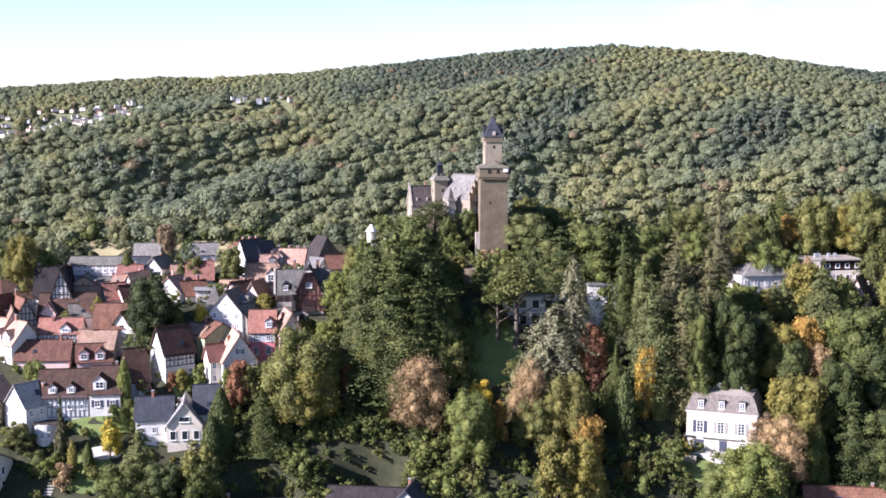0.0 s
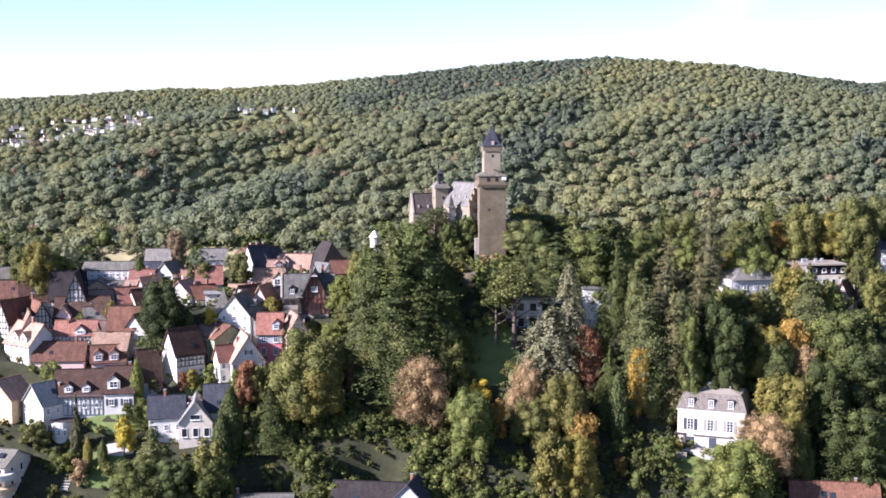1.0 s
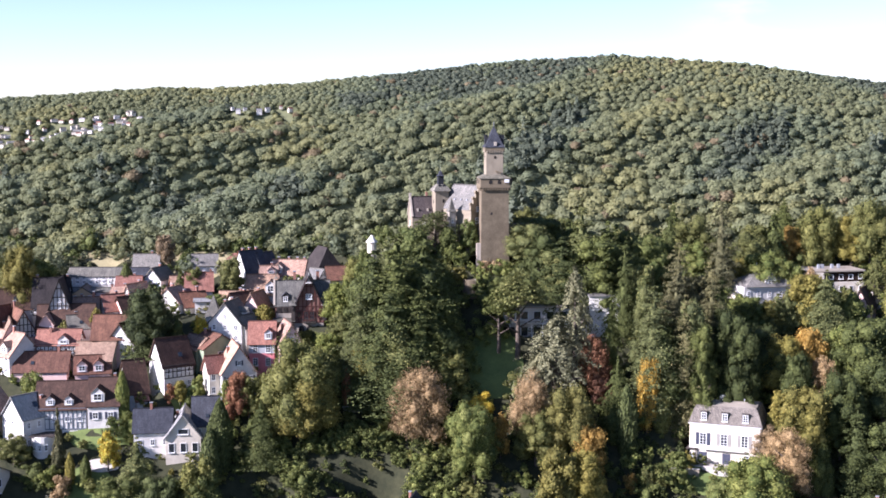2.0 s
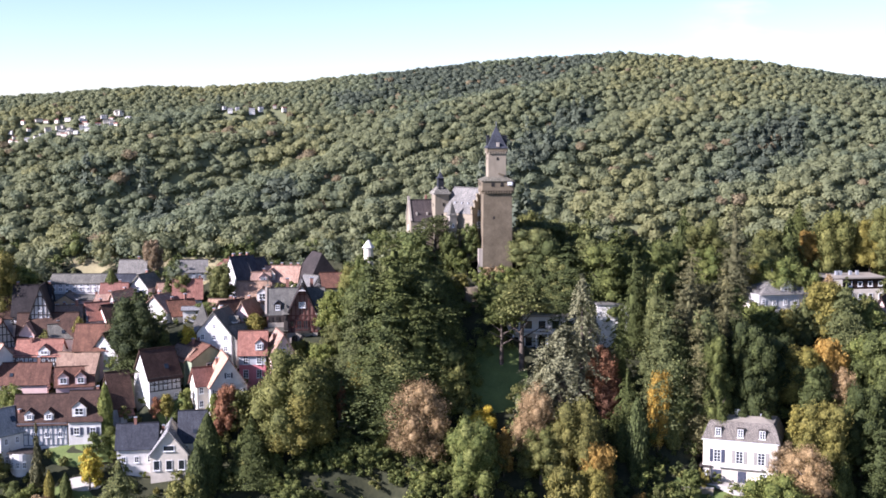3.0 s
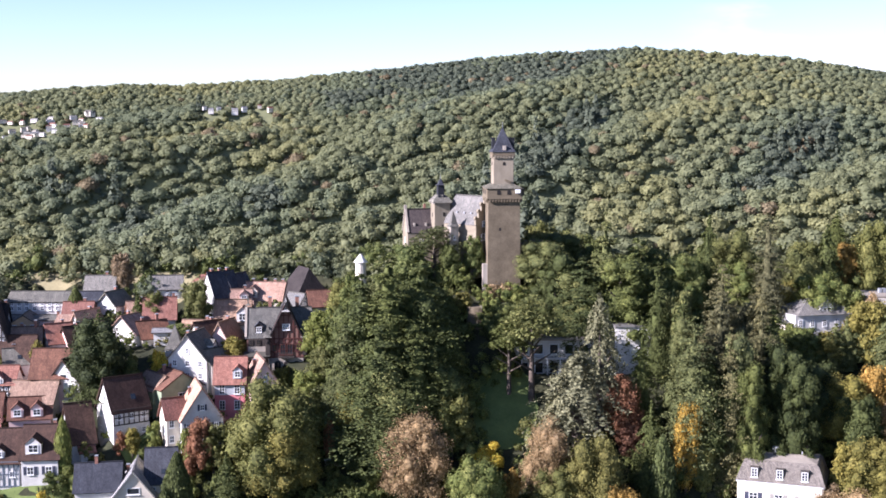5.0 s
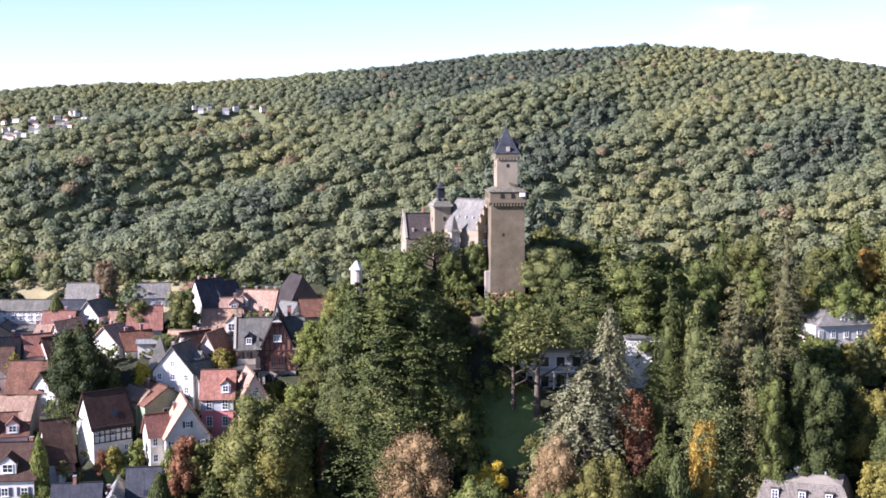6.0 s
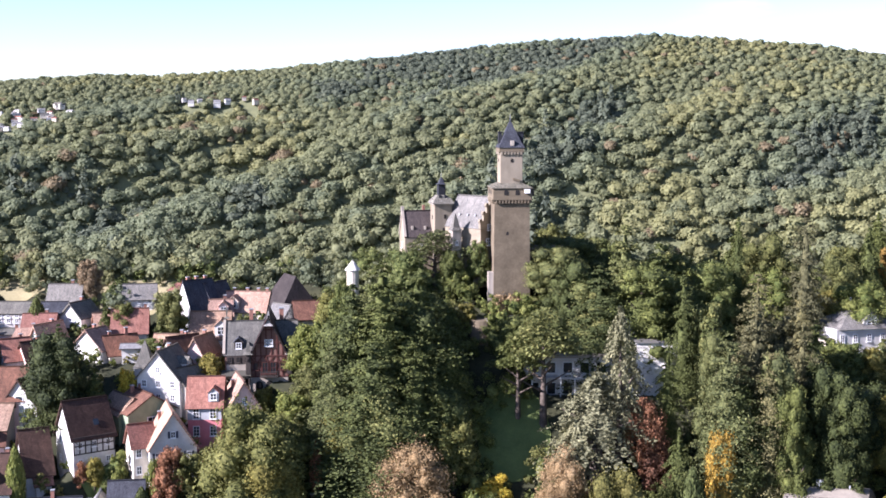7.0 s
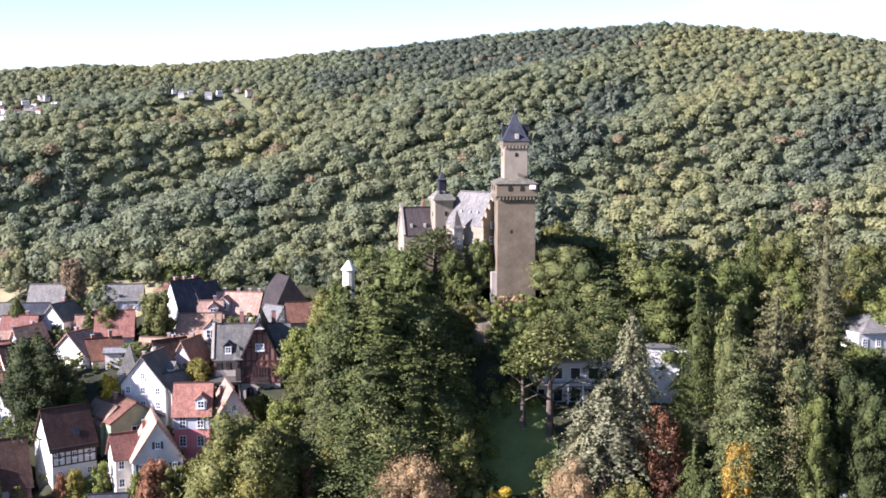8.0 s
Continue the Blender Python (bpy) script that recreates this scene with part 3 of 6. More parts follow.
def palace():
    t = thing("castle_palace", "castle palace with pale slate roof and curved gable", "castle building", 6.4, 297.5, 68.4, -42)
    L, W, wh, rh = 9.6, 8.0, 6.0, 6.2
    gable_body(t, "stone_mid", L, W, -6, wh, rh)
    gable_roof(t, "slate_mid", L, W, wh, rh, 0.1)
    m = face_pose("r", L, W, 0, 0)
    for k in range(4):
        h0, half = wh + rh * k / 4, W / 2 * (1 - k / 4) + 0.25
        ob = box("gable_step", t, "stone_mid", (0, 0, 0), (1, 1, 1))
        ob.matrix_basis = m @ Matrix.LocRotScale(Vector((0, 0.1, h0 + rh / 8)), None, Vector((2 * half, 0.5, rh / 4)))
        for s in (-1, 1):
            bm = bmesh.new()
            bmesh.ops.create_cone(bm, cap_ends=True, segments=12, radius1=0.45, radius2=0.45, depth=0.5,
                                  matrix=m @ pose(s * (half - 0.2), 0.1, h0 + rh / 4, 90, 0, 0))
            me = bpy.data.meshes.new("scroll")
            bm.to_mesh(me)
            bm.free()
            me.materials.append(M["stone_mid"])
            part("scroll", me, t)
    for off, z, w, h in ((-1.6, 6.2, 0.9, 1.3), (-0.5, 6.2, 0.9, 1.3), (1.2, 6.2, 0.9, 1.3), (-1.8, 3.2, 1.2, 1.5), (0.6, 3.2, 1.0, 1.5), (0.2, 9.2, 0.8, 1.1)):
        window(t, m @ Matrix.Translation((off, -0.18, z)), w, h, 1)
    for s0 in (-2, 0.2, 2.2):
        box("roof_hatch", t, "metal", (s0, -2.6, 8.5), (0.35, 0.35, 0.45))
    q = thing("castle_turret", "small pointed stair turret on the castle wall", "castle tower", 2.2, 293.0, 68.0, 20)
    box("shaft", q, "stone_pale", (0, 0, 0), (1.9, 1.9, 12))
    spire(q, "slate_grey", 2.0, 6.0, 3.4, 0.2)
    window(q, face_pose("f", 1.9, 1.9, 0, 3.5), 0.5, 0.9, 0)
    w = thing("castle_wall", "grey stone curtain wall at the castle foot", "wall", 20.5, 296.0, 67.9)
    box("curtain", w, "stone", (0, 0, -2), (8, 1.2, 8))
    for i in range(5):
        box("merlon", w, "stone", (-3.4 + 1.7 * i, 0, 2.3), (0.9, 1.2, 0.7))
    b = thing("bastion", "round ruined brown stone bastion among the trees", "tower ruin", 7.5, 281.0, 47.3)
    bm = bmesh.new()
    bmesh.ops.create_cone(bm, cap_ends=True, segments=20, radius1=2.9, radius2=2.6, depth=16, matrix=Matrix.Translation((0, 0, 2.4)))
    for vv in bm.verts:
        vv.co.z += 0.5 * noise.noise(vv.co * 0.7)
    me = bpy.data.meshes.new("bastion_wall")
    bm.to_mesh(me)
    bm.free()
    me.materials.append(M["stone"])
    part("bastion_wall", me, b)
    box("coping", b, "stone_pale", (1.5, -1.5, 10.4), (2.2, 2.0, 0.4))
    p = thing("park_wall", "long brown stone terrace wall below the castle", "wall", 10.8, 279.0, 45.4)
    box("masonry", p, "stone", (0, 0, 0.8), (13, 0.8, 5.5))
    box("coping", p, "stone_pale", (0, 0, 3.65), (13.2, 1.0, 0.2))
    k = thing("white_turret", "small white round chapel turret with hooded roof", "tower", -18.6, 292.0, 61.0)
    bm = bmesh.new()
    bmesh.ops.create_cone(bm, cap_ends=True, segments=12, radius1=1.2, radius2=1.2, depth=16, matrix=Matrix.Translation((0, 0, -3)))
    me = bpy.data.meshes.new("shaft")
    bm.to_mesh(me)
    bm.free()
    me.materials.append(M["cream"])
    part("shaft", me, k)
    bm = bmesh.new()
    bmesh.ops.create_cone(bm, cap_ends=True, segments=12, radius1=1.6, radius2=0.2, depth=1.8, matrix=Matrix.Translation((0, 0, 5.9)))
    me = bpy.data.meshes.new("hood")
    bm.to_mesh(me)
    bm.free()
    me.materials.append(M["white"])
    part("hood", me, k)


palace()

# ---- near houses of the old town ----
house("long timber-framed white house with dark brown tiled roof", -88.8, 248.3, 26.5, 6, 11.59, 11.0, 5.41, 5.4, "white", "brown",
      win=(("f", 4, 1, 1.1, 1.2), ("l", 2, 1, 1.0, 1.3)), timber="timber_blue", timber_faces="f", timber_from=0.6,
      dormers=((-2.4, 2.0, 1.5, 0.12), (1.8, 2.0, 1.5, 0.12)), chimneys=())
house("white house with dark shutters under brown tiled roof", -79.2, 249.1, 27.2, 6, 6.98, 11.0, 5.43, 5.4, "white", "brown",
      win=(("f", 2, 1, 1.3, 1.6),), shutters="shutter", dormers=((-1.2, 3.0, 2.2, 0.12),), chimneys=((0.3, 0.05),))
house("tall dark brown roofed house with white gable", -73.8, 254.4, 31.7, 28, 4.77, 9.0, 2.65, 7.0, "white", "brown",
      win=(("r", 2, 1, 1.0, 1.2),), gable_win=(("r", 0.15, 0, 1.4, 1.2),), chimneys=())
house("small lean-to with bright red tiles", -71.6, 253.6, 31.0, 28, 2.64, 4.0, 1.6, 1.8, "white", "red", chimneys=(), pad=False)
house("white corner house with grey slate roof", -96.0, 243.9, 22.8, 52, 8.32, 8.2, 7.82, 4.6, "white", "slate_pale",
      win=(("l", 3, 2, 0.9, 1.4), ("f", 3, 2, 0.9, 1.4)), gable_win=(("l", 0.25, 0, 1.0, 1.3),), chimneys=((0.3, -0.2),), skylights=((0.5, 0.5, 1.2),))
house("ochre house with plain walls and tan roof", -106.3, 247.0, 25.5, 64, 7.42, 9.0, 5.89, 4.2, "ochre", "orange", chimneys=())
house("dark blue slate roofed white house wing", -66.6, 243.1, 22.1, 8, 8.29, 8.0, 5.78, 4.4, "white", "slate",
      win=(("f", 3, 1, 1.0, 1.4),), chimneys=((-0.05, 0.0),))
# the pale slate puts the sunlit look of the left slope into colour
house("cream gabled house with row of three windows", -59.6, 242.2, 21.2, 98, 11.0, 7.88, 5.75, 5.0, "cream", "slate_pale",
      win=(("l", 3, 1, 1.4, 2.2),), gable_win=(("l", 0.22, 0, 2.4, 1.3),), chimneys=((0.2, 0.2),), bars=0)
house("navy slate roofed side wing of the cream house", -55.1, 246.0, 25.2, 8, 5.61, 9.0, 3.57, 5.6, "cream", "slate",
      win=(("f", 2, 1, 1.0, 1.3),), chimneys=(), skylights=((0.5, 0.3, 0.8), (2.0, 0.3, 0.8)))
house("timber-framed white house with dark brown roof", -65.3, 256.9, 34.0, 37, 7.77, 8.2, 6.17, 6.0, "white", "brown",
      win=(("f", 3, 2, 0.9, 1.1), ("l", 2, 2, 0.9, 1.1)), gable_win=(("l", 0.3, 0, 1.2, 1.3),), timber="timber", timber_faces="f",
      timber_from=3.2, chimneys=(), skylights=((1.0, 0.35, 1.0),))
house("white gabled house with bright red roof and shutters", -49.5, 254.9, 32.1, 108, 10.0, 8.23, 6.90, 6.2, "white", "orange",
      win=(("l", 3, 2, 0.9, 1.2),), gable_win=(("l", 0.35, 0, 0.9, 1.2),), shutters="shutter", chimneys=((0.15, 0.2),))
house("low red roofed wing with tall garden windows", -54.5, 255.7, 32.9, 28, 4.00, 5.0, 6.13, 3.4, "cream", "red",
      win=(("f", 2, 2, 1.0, 1.5), ("l", 2, 1, 0.8, 1.5)), chimneys=(), pad=False)
house("old pink and grey house with red tiled roof", -43.9, 262.6, 38.4, 4, 6.05, 8.5, 6.32, 4.6, "grey", "red", lower="pink",
      win=(("f", 2, 2, 1.2, 1.9),), dormers=((1.6, 1.9, 1.8, 0.15),), chimneys=(), bars=2)
house("rose coloured gabled house with orange roof", -37.8, 262.6, 38.4, 108, 9.0, 6.05, 5.77, 5.0, "rose", "orange",
      win=(("l", 3, 2, 1.0, 1.4),), gable_win=(("l", 0.25, 0, 0.9, 1.2),), chimneys=((0.1, 0.2),), bars=2)
house("white gabled house with dark slate roof", -52.7, 269.8, 43.2, 76, 8.23, 8.6, 5.11, 5.0, "white", "slate_grey",
      win=(("l", 3, 2, 1.0, 1.3),), gable_win=(("l", 0.3, 0, 0.9, 1.2),), dormers=((1.0, 2.2, 1.8, 0.1),), chimneys=((0.3, 0.1), (-0.2, 0.1)))
house("white house with orange gable and small lean-to", -48.8, 269.9, 43.3, 50, 5.0, 5.0, 3.97, 2.6, "cream", "slate_grey",
      win=(("l", 1, 2, 1.0, 1.3),), chimneys=(), pad=False)
house("low dark green boarded barn with striped tiled roof", -56.2, 262.9, 38.6, 128, 7.98, 9.5, 4.68, 3.0, "green", "rust",
      win=(("l", 1, 1, 2.0, 2.0),), chimneys=((0.3, 0.1), (0.4, -0.1)))
house("low barn with pale and red striped tiled roof", -59.9, 264.5, 39.7, 128, 8.5, 6.0, 3.05, 2.6, "green", "tan", chimneys=(), pad=False)

# slate hood of the white house
t = thing("corner_turret", "square grey corner turret with steep slate pyramid", "turret", -57.6, 275.0, 46.0)
box("wall", t, "grey", (0, 2, -0.5), (3.6, 3.6, 7))
spire(t, "slate_grey", 3.7, 3.0, 5.2, 0.3).matrix_basis = Matrix.Translation((0, 2, 0))
window(t, Matrix.Translation((0, 0.2, 1.2)), 1.6, 1.4, 1)

# ---- half-timbered mansion with turrets ----
def mansion():
    x, y, z = -35.6, 275.0, 46.9
    t = thing("timber_mansion", "half-timbered mansion with grey slate roofs and pointed turrets", "mansion", x, y + 5, z, 6)
    PADS.append((x, y + 5, 8.5, z))
    gable_body(t, "infill", 13.6, 9.0, -5, 5.0, 5.6)
    gable_roof(t, "slate_grey", 13.6, 9.0, 5.0, 5.6, 0.3)
    for s in (-1, 1):
        box("gable_coping", t, "stone_pale", (-7.0, s * 2.3, 7.9), (0.5, 7.4, 0.35), rx=-s * math.atan2(5.6, 4.5))
    box("dark_upper_wall", t, "timber", (-3.4, -4.62, 3.9), (6.2, 0.3, 1.7), label="dark boarded upper wall")
    box("loggia_wall", t, "stone_pale", (-3.2, -4.7, 0.0), (6.6, 0.5, 6.0), label="pale stone ground floor")
    # cross gable: its ridge runs towards the front
    face = pose(1.6, -3.4, 0, 0, 0, 90)
    W = 7.4
    v = gable_body(t, "infill", 6.0, W, 0.9, 4.9, 7.6, "cross_gable")
    v.matrix_basis = face
    box("gable_foot", t, "stone_pale", (1.6, -3.4, -1.5), (W, 6.1, 5.0), label="pale stone ground floor")
    m = face @ face_pose("l", 6.0, W, 0, 0)
    beams(t, m, W, 0.9, 4.9, "timber_red", 1.05, 7.6, 3)
    for px in (-2.2, 0.0, 2.2):
        for q in (-1, 1):
            ob = box("brace", t, "timber_red", (0, 0, 0), (1, 1, 1))
            ob.matrix_basis = m @ Matrix.LocRotScale(Vector((px + q * 0.45, -0.05, 4.2)), Euler((0, q * 0.7, 0)), Vector((0.16, 0.14, 1.4)))
    gr = new("gable_roof")
    gr.parent, gr.matrix_basis = t, pose(1.6, -1.0, 0, 0, 0, 90)
    gable_roof(gr, "charcoal", 11.4, W, 4.9, 7.6, 0.5)
    for off, zz, w, h in ((-0.42, 7.4, 0.7, 1.3), (0.42, 7.4, 0.7, 1.3)):
        window(t, m @ Matrix.Translation((off, -0.1, zz)), w, h, 1)
    for off, zz, w, h in ((-0.75, 2.6, 1.2, 2.3), (0.75, 2.6, 1.2, 2.3), (-2.5, 2.9, 0.9, 1.5), (2.5, 2.9, 0.9, 1.5)):
        window(t, m @ Matrix.Translation((off, -0.1, zz)), w, h, 1, None, "timber_red")
    for off in (-1.9, 0.1, 2.1):
        arch_opening(t, m @ Matrix.Translation((off, -0.08, -2.2)), 1.4, 2.3)
    box("balcony", t, "timber", (1.6, -7.1, 1.0), (3.4, 1.3, 0.16), label="dark wooden balcony")
    for i in range(9):
        box("baluster", t, "timber", (0.0 + 0.4 * i, -7.65, 1.5), (0.1, 0.1, 0.95))
    box("handrail", t, "timber", (1.6, -7.65, 2.0), (3.5, 0.14, 0.12))
    # corner turrets with slim pale spires
    for px, py, zz, r in ((-2.3, -6.5, 5.3, 1.2), (5.5, -6.5, 5.2, 1.2)):
        box("turret", t, "timber", (px, py, zz - 1.9), (r * 0.8, r * 0.8, 3.8))
        spire(t, "slate_grey", r, zz, 3.0, 0.3).matrix_basis = Matrix.Translation((px, py, 0))
    spire(t, "slate_pale", 1.3, 10.8, 2.8, 0.25).matrix_basis = Matrix.Translation((1.6, -6.6, 0))
    for px, py, zz in ((-6.6, 0.0, 11.2), (5.6, 0.2, 11.2)):
        spire(t, "slate_grey", 0.7, zz, 2.4, 0.2).matrix_basis = Matrix.Translation((px, py, 0))
    dormer(t, -4.2, -3.9, 5.6, 1.7, 1.7, "timber", "slate", 2.6)
    chimney(t, -1.9, 0.6, 11.2, 1.6, 0.7)
    chimney(t, 3.9, 1.3, 10.4, 2.4, 0.8)
    box("porch_roof", t, "slate_grey", (-4.6, -6.0, 1.5), (5.6, 2.6, 0.25), rx=0.25, label="grey lean-to porch roof")
    for i in range(4):
        box("porch_post", t, "timber", (-7.0 + 1.6 * i, -7.0, -0.8), (0.2, 0.2, 4.0))
    for i in range(3):
        window(t, pose(-5.9 + 1.6 * i, -5.0, -0.6), 0.9, 1.6, 1, None, "timber")
        window(t, pose(-5.9 + 1.6 * i, -4.8, 3.9), 0.8, 1.1, 1, None, "timber")


mansion()

# ---- church quarter ----
house("white church hall with steep navy slate roof", -51.2, 293.0, 52.0, 40, 6.77, 8.0, 4.61, 6.6, "white", "slate",
      win=(("l", 2, 1, 0.8, 2.4),), chimneys=((-0.3, 0.05), (0, 0.05), (0.3, 0.05)), skylights=((1.0, 0.25, 1.2),), category="church", over=0.1)
house("slim white gable with blue slate roof", -48.1, 297.0, 54.6, 55, 6.0, 5.0, 3.77, 4.0, "white", "slate", chimneys=(), pad=False)
house("orange tiled row house near the church", -41.5, 297.0, 53.6, -6, 9.37, 8.0, 3.12, 3.6, "cream", "orange",
      chimneys=((-0.3, 0.1), (0, 0.1), (0.25, 0.1), (0.45, 0.1)), dormers=((-2, 2.2, 1.8, 0.1),))
house("small orange tiled house beside the church", -46.3, 294.0, 53.9, 10, 4.37, 6.0, 2.49, 2.8, "rose", "orange", dormers=((0.5, 2.0, 1.6, 0.1),))
house("long red-brown tiled house with gabled dormer", -47.3, 287.0, 50.9, 4, 7.58, 9.0, 2.12, 4.6, "white", "tan", dormers=((2.4, 2.6, 2.2, 0.05),), chimneys=())
house("dark slate church roof rising steep like a tent", -32.1, 292.0, 53.8, -62, 12.0, 10.0, 2.18, 8.2, "grey", "charcoal", chimneys=(), hip=0.45, category="church")
house("pale metal roofed side chapel", -32.8, 288.0, 53.4, -40, 4.5, 4.5, 3.2, 2.6, "grey", "slate_mid", chimneys=(), pad=False)
house("dark rust tiled house under the trees", -26.5, 287.0, 54.4, 14, 7.76, 7.0, 2.48, 3.0, "cream", "rust", chimneys=())
house("brown roofed house with two gables", -51.4, 278.0, 47.9, 40, 6.45, 7.0, 2.34, 4.0, "cream", "brown", chimneys=((0.2, 0.1),), win=(("l", 2, 1, 0.8, 1.0),))
house("tan tiled house with attic window", -47.4, 279.0, 48.5, 72, 7.0, 3.83, 2.65, 3.2, "rose", "tan", win=(("l", 2, 1, 0.8, 1.0),))
house("rust tiled house beside the white gable", -54.2, 281.0, 49.9, -8, 5.67, 6.0, 1.49, 2.8, "cream", "tan", chimneys=((0.4, 0.1),))

# ---- old town roofs ----
house("red tiled town house with white gable", -63.9, 288.0, 51.7, 10, 6.71, 8.0, 2.14, 4.2, "white", "red", chimneys=((0.45, 0.05),), win=(("l", 2, 1, 0.8, 1.0),))
house("orange tiled small town house", -69.1, 289.0, 52.1, 24, 4.29, 6.5, 1.84, 3.2, "rose", "orange", win=(("l", 1, 1, 0.8, 1.0),))
house("white walled house with pink tiled roof", -69.1, 281.0, 49.3, 62, 5.05, 8.0, 2.38, 3.6, "white", "orange", chimneys=((0.1, 0.1),))
house("grey-brown roofed house with skylights", -64.4, 281.0, 48.9, 30, 6.22, 7.0, 1.78, 3.2, "cream", "rust", chimneys=((0.2, 0.0), (-0.3, 0.1)), skylights=((0, 0.4, 1.0),))
house("white flat roofed annex", -61.2, 280.0, 49.5, 8, 3.86, 4.0, 2.6, 0.5, "white", "slate_pale", chimneys=(), pad=False)
house("big brown roofed house behind white gable", -81.4, 266.9, 41.3, 4, 8.97, 10.0, 3.64, 5.2, "rose", "rust", chimneys=())
house("white gabled house with dark roof and garden door", -77.8, 266.6, 41.0, 78, 9.0, 6.99, 3.08, 4.6, "white", "brown",
      win=(("l", 2, 1, 1.4, 1.8),), gable_win=(("l", 0.2, 0, 1.7, 1.2),), chimneys=(), bars=0)
house("timber-framed house with bright red roof", -94.1, 265.9, 40.6, 3, 10.04, 7.5, 3.07, 3.2, "white", "red",
      win=(("f", 4, 1, 1.0, 1.2),), timber="timber", timber_faces="f", dormers=((1.6, 2.6, 1.2, 0.02),), chimneys=((-0.2, -0.1), (0.2, 0.3)))
house("tan tiled house with plain gable", -84.3, 262.9, 38.6, -4, 9.09, 7.0, 1.93, 3.8, "cream", "tan", chimneys=())
house("weathered rust tiled house with small gables", -84.5, 259.4, 36.1, 12, 8.13, 7.0, 1.90, 3.6, "rose", "rust", dormers=((1.4, 2.4, 1.8, 0.05), (-2.4, 2.4, 1.8, 0.05)), chimneys=((0.1, 0.2),))
house("dark red tiled long house", -96.6, 259.7, 36.5, 4, 12.49, 8.0, 1.90, 4.0, "rose", "rust", chimneys=((0.42, 0.1), (0.3, 0)), skylights=((-2, 0.4, 0.8),))
house("cream house with orange roof and shed dormers", -105.0, 260.8, 37.2, -38, 10.36, 9.0, 4.64, 5.0, "white", "orange",
      win=(("f", 5, 2, 1.0, 1.4),), dormers=((-1.0, 2.6, 1.6, 0.1), (2.6, 2.6, 1.6, 0.1)), chimneys=((0.1, 0.0),))
house("low house with bright red tiles", -100.7, 265.1, 40.1, -10, 6.95, 6.0, 1.67, 2.6, "white", "red", chimneys=((0.1, 0.1),))
house("orange-tan tiled house with tall gable", -106.8, 266.1, 40.7, 112, 9.0, 6.14, 2.51, 6.0, "rose", "tan", chimneys=((0.3, 0.2),))
house("timber gabled house with rosy brown roof", -106.0, 269.6, 43.1, 122, 10.0, 5.95, 2.84, 5.4, "cream", "rust", timber="timber", timber_faces="l", win=(("l", 3, 1, 0.8, 1.0),), chimneys=((0.3, 0.0),))
house("dark rust roofed house with white gable", -111.5, 269.6, 43.1, 60, 9.0, 5.39, 3.12, 5.5, "white", "rust", timber="timber", timber_faces="l", chimneys=((0.2, 0.2),))
house("dark roofed row house with rooflights", -108.2, 278.7, 48.6, 18, 8.84, 7.5, 1.77, 4.6, "grey", "brown", win=(("f", 3, 1, 0.9, 1.2),), skylights=((-1, 0.5, 0.8), (1.5, 0.5, 0.8)), chimneys=((0.4, 0.1), (-0.4, 0.1)))
house("grey-brown roofed house with tiny rooflights", -115.1, 281.9, 49.8, 6, 8.36, 7.0, 1.19, 4.0, "cream", "rust", skylights=((0, 0.5, 0.7), (2, 0.5, 0.7)), chimneys=((0.4, 0.1),))
house("tall black and white timbered house with dark roof", -100.0, 279.2, 48.8, 8, 8.56, 9.0, 2.36, 6.6, "white", "charcoal",
      timber="timber", timber_faces="f", win=(("f", 5, 1, 0.8, 1.2),), chimneys=((-0.42, 0.05), (0.45, 0.05)))
house("timbered cross gable in black and white", -96.5, 276.0, 49.0, 98, 8.0, 5.01, 2.65, 6.6, "white", "charcoal", timber="timber", timber_faces="l", win=(("l", 3, 1, 0.7, 1.1),), gable_win=(("l", 0.2, 0, 0.8, 0.9),), chimneys=(), pad=False)
house("long low house with old brown tiled roof", -94.4, 272.8, 45.3, 6, 13.51, 8.0, 1.44, 5.2, "cream", "brown", chimneys=())
house("small grey slate roofed house", -91.2, 272.2, 44.9, 20, 5.16, 6.0, 1.72, 2.8, "white", "slate_grey", chimneys=((-0.1, 0.1),), skylights=((0.5, 0.4, 0.8),))
house("little rose roofed chapel", -98.4, 272.6, 45.2, 90, 4.0, 3.6, 2.6, 2.4, "rose", "orange", chimneys=())
house("tan tiled house at the lane", -90.8, 278.7, 48.6, 12, 5.89, 6.0, 1.18, 3.2, "cream", "tan", chimneys=((0.3, 0.0), (-0.2, 0.1)))
house("red tiled house with white gable wall", -84.2, 278.7, 48.6, 30, 5.30, 6.5, 1.47, 3.6, "white", "red", win=(("l", 1, 1, 0.8, 0.9),), chimneys=((0.2, 0.1),))
house("orange-red hipped house in the old town", -83.8, 283.5, 50.4, 10, 5.41, 6.5, 1.20, 3.4, "rose", "orange", chimneys=((-0.3, 0.1), (0.3, 0.1)), hip=0.4)
house("dark red roofed lane house", -80.5, 278.4, 48.5, 40, 5.00, 6.0, 1.32, 3.4, "rose", "brown", chimneys=((0.2, 0.1),))
house("salmon tiled house beside the tall conifer", -79.2, 283.5, 50.4, 60, 7.0, 4.21, 1.50, 4.0, "white", "orange", chimneys=((0.2, 0.1),))
house("small red roofed house by the conifer", -81.9, 288.0, 52.2, 4, 6.12, 6.0, 2.0, 3.0, "rose", "red", chimneys=((0.2, 0.1),))
house("pale yellow hall with flat gable front", -93.1, 285.3, 51.1, 96, 7.0, 5.75, 2.12, 1.8, "ochre", "slate_grey", win=(("l", 3, 1, 0.9, 1.2),), chimneys=())
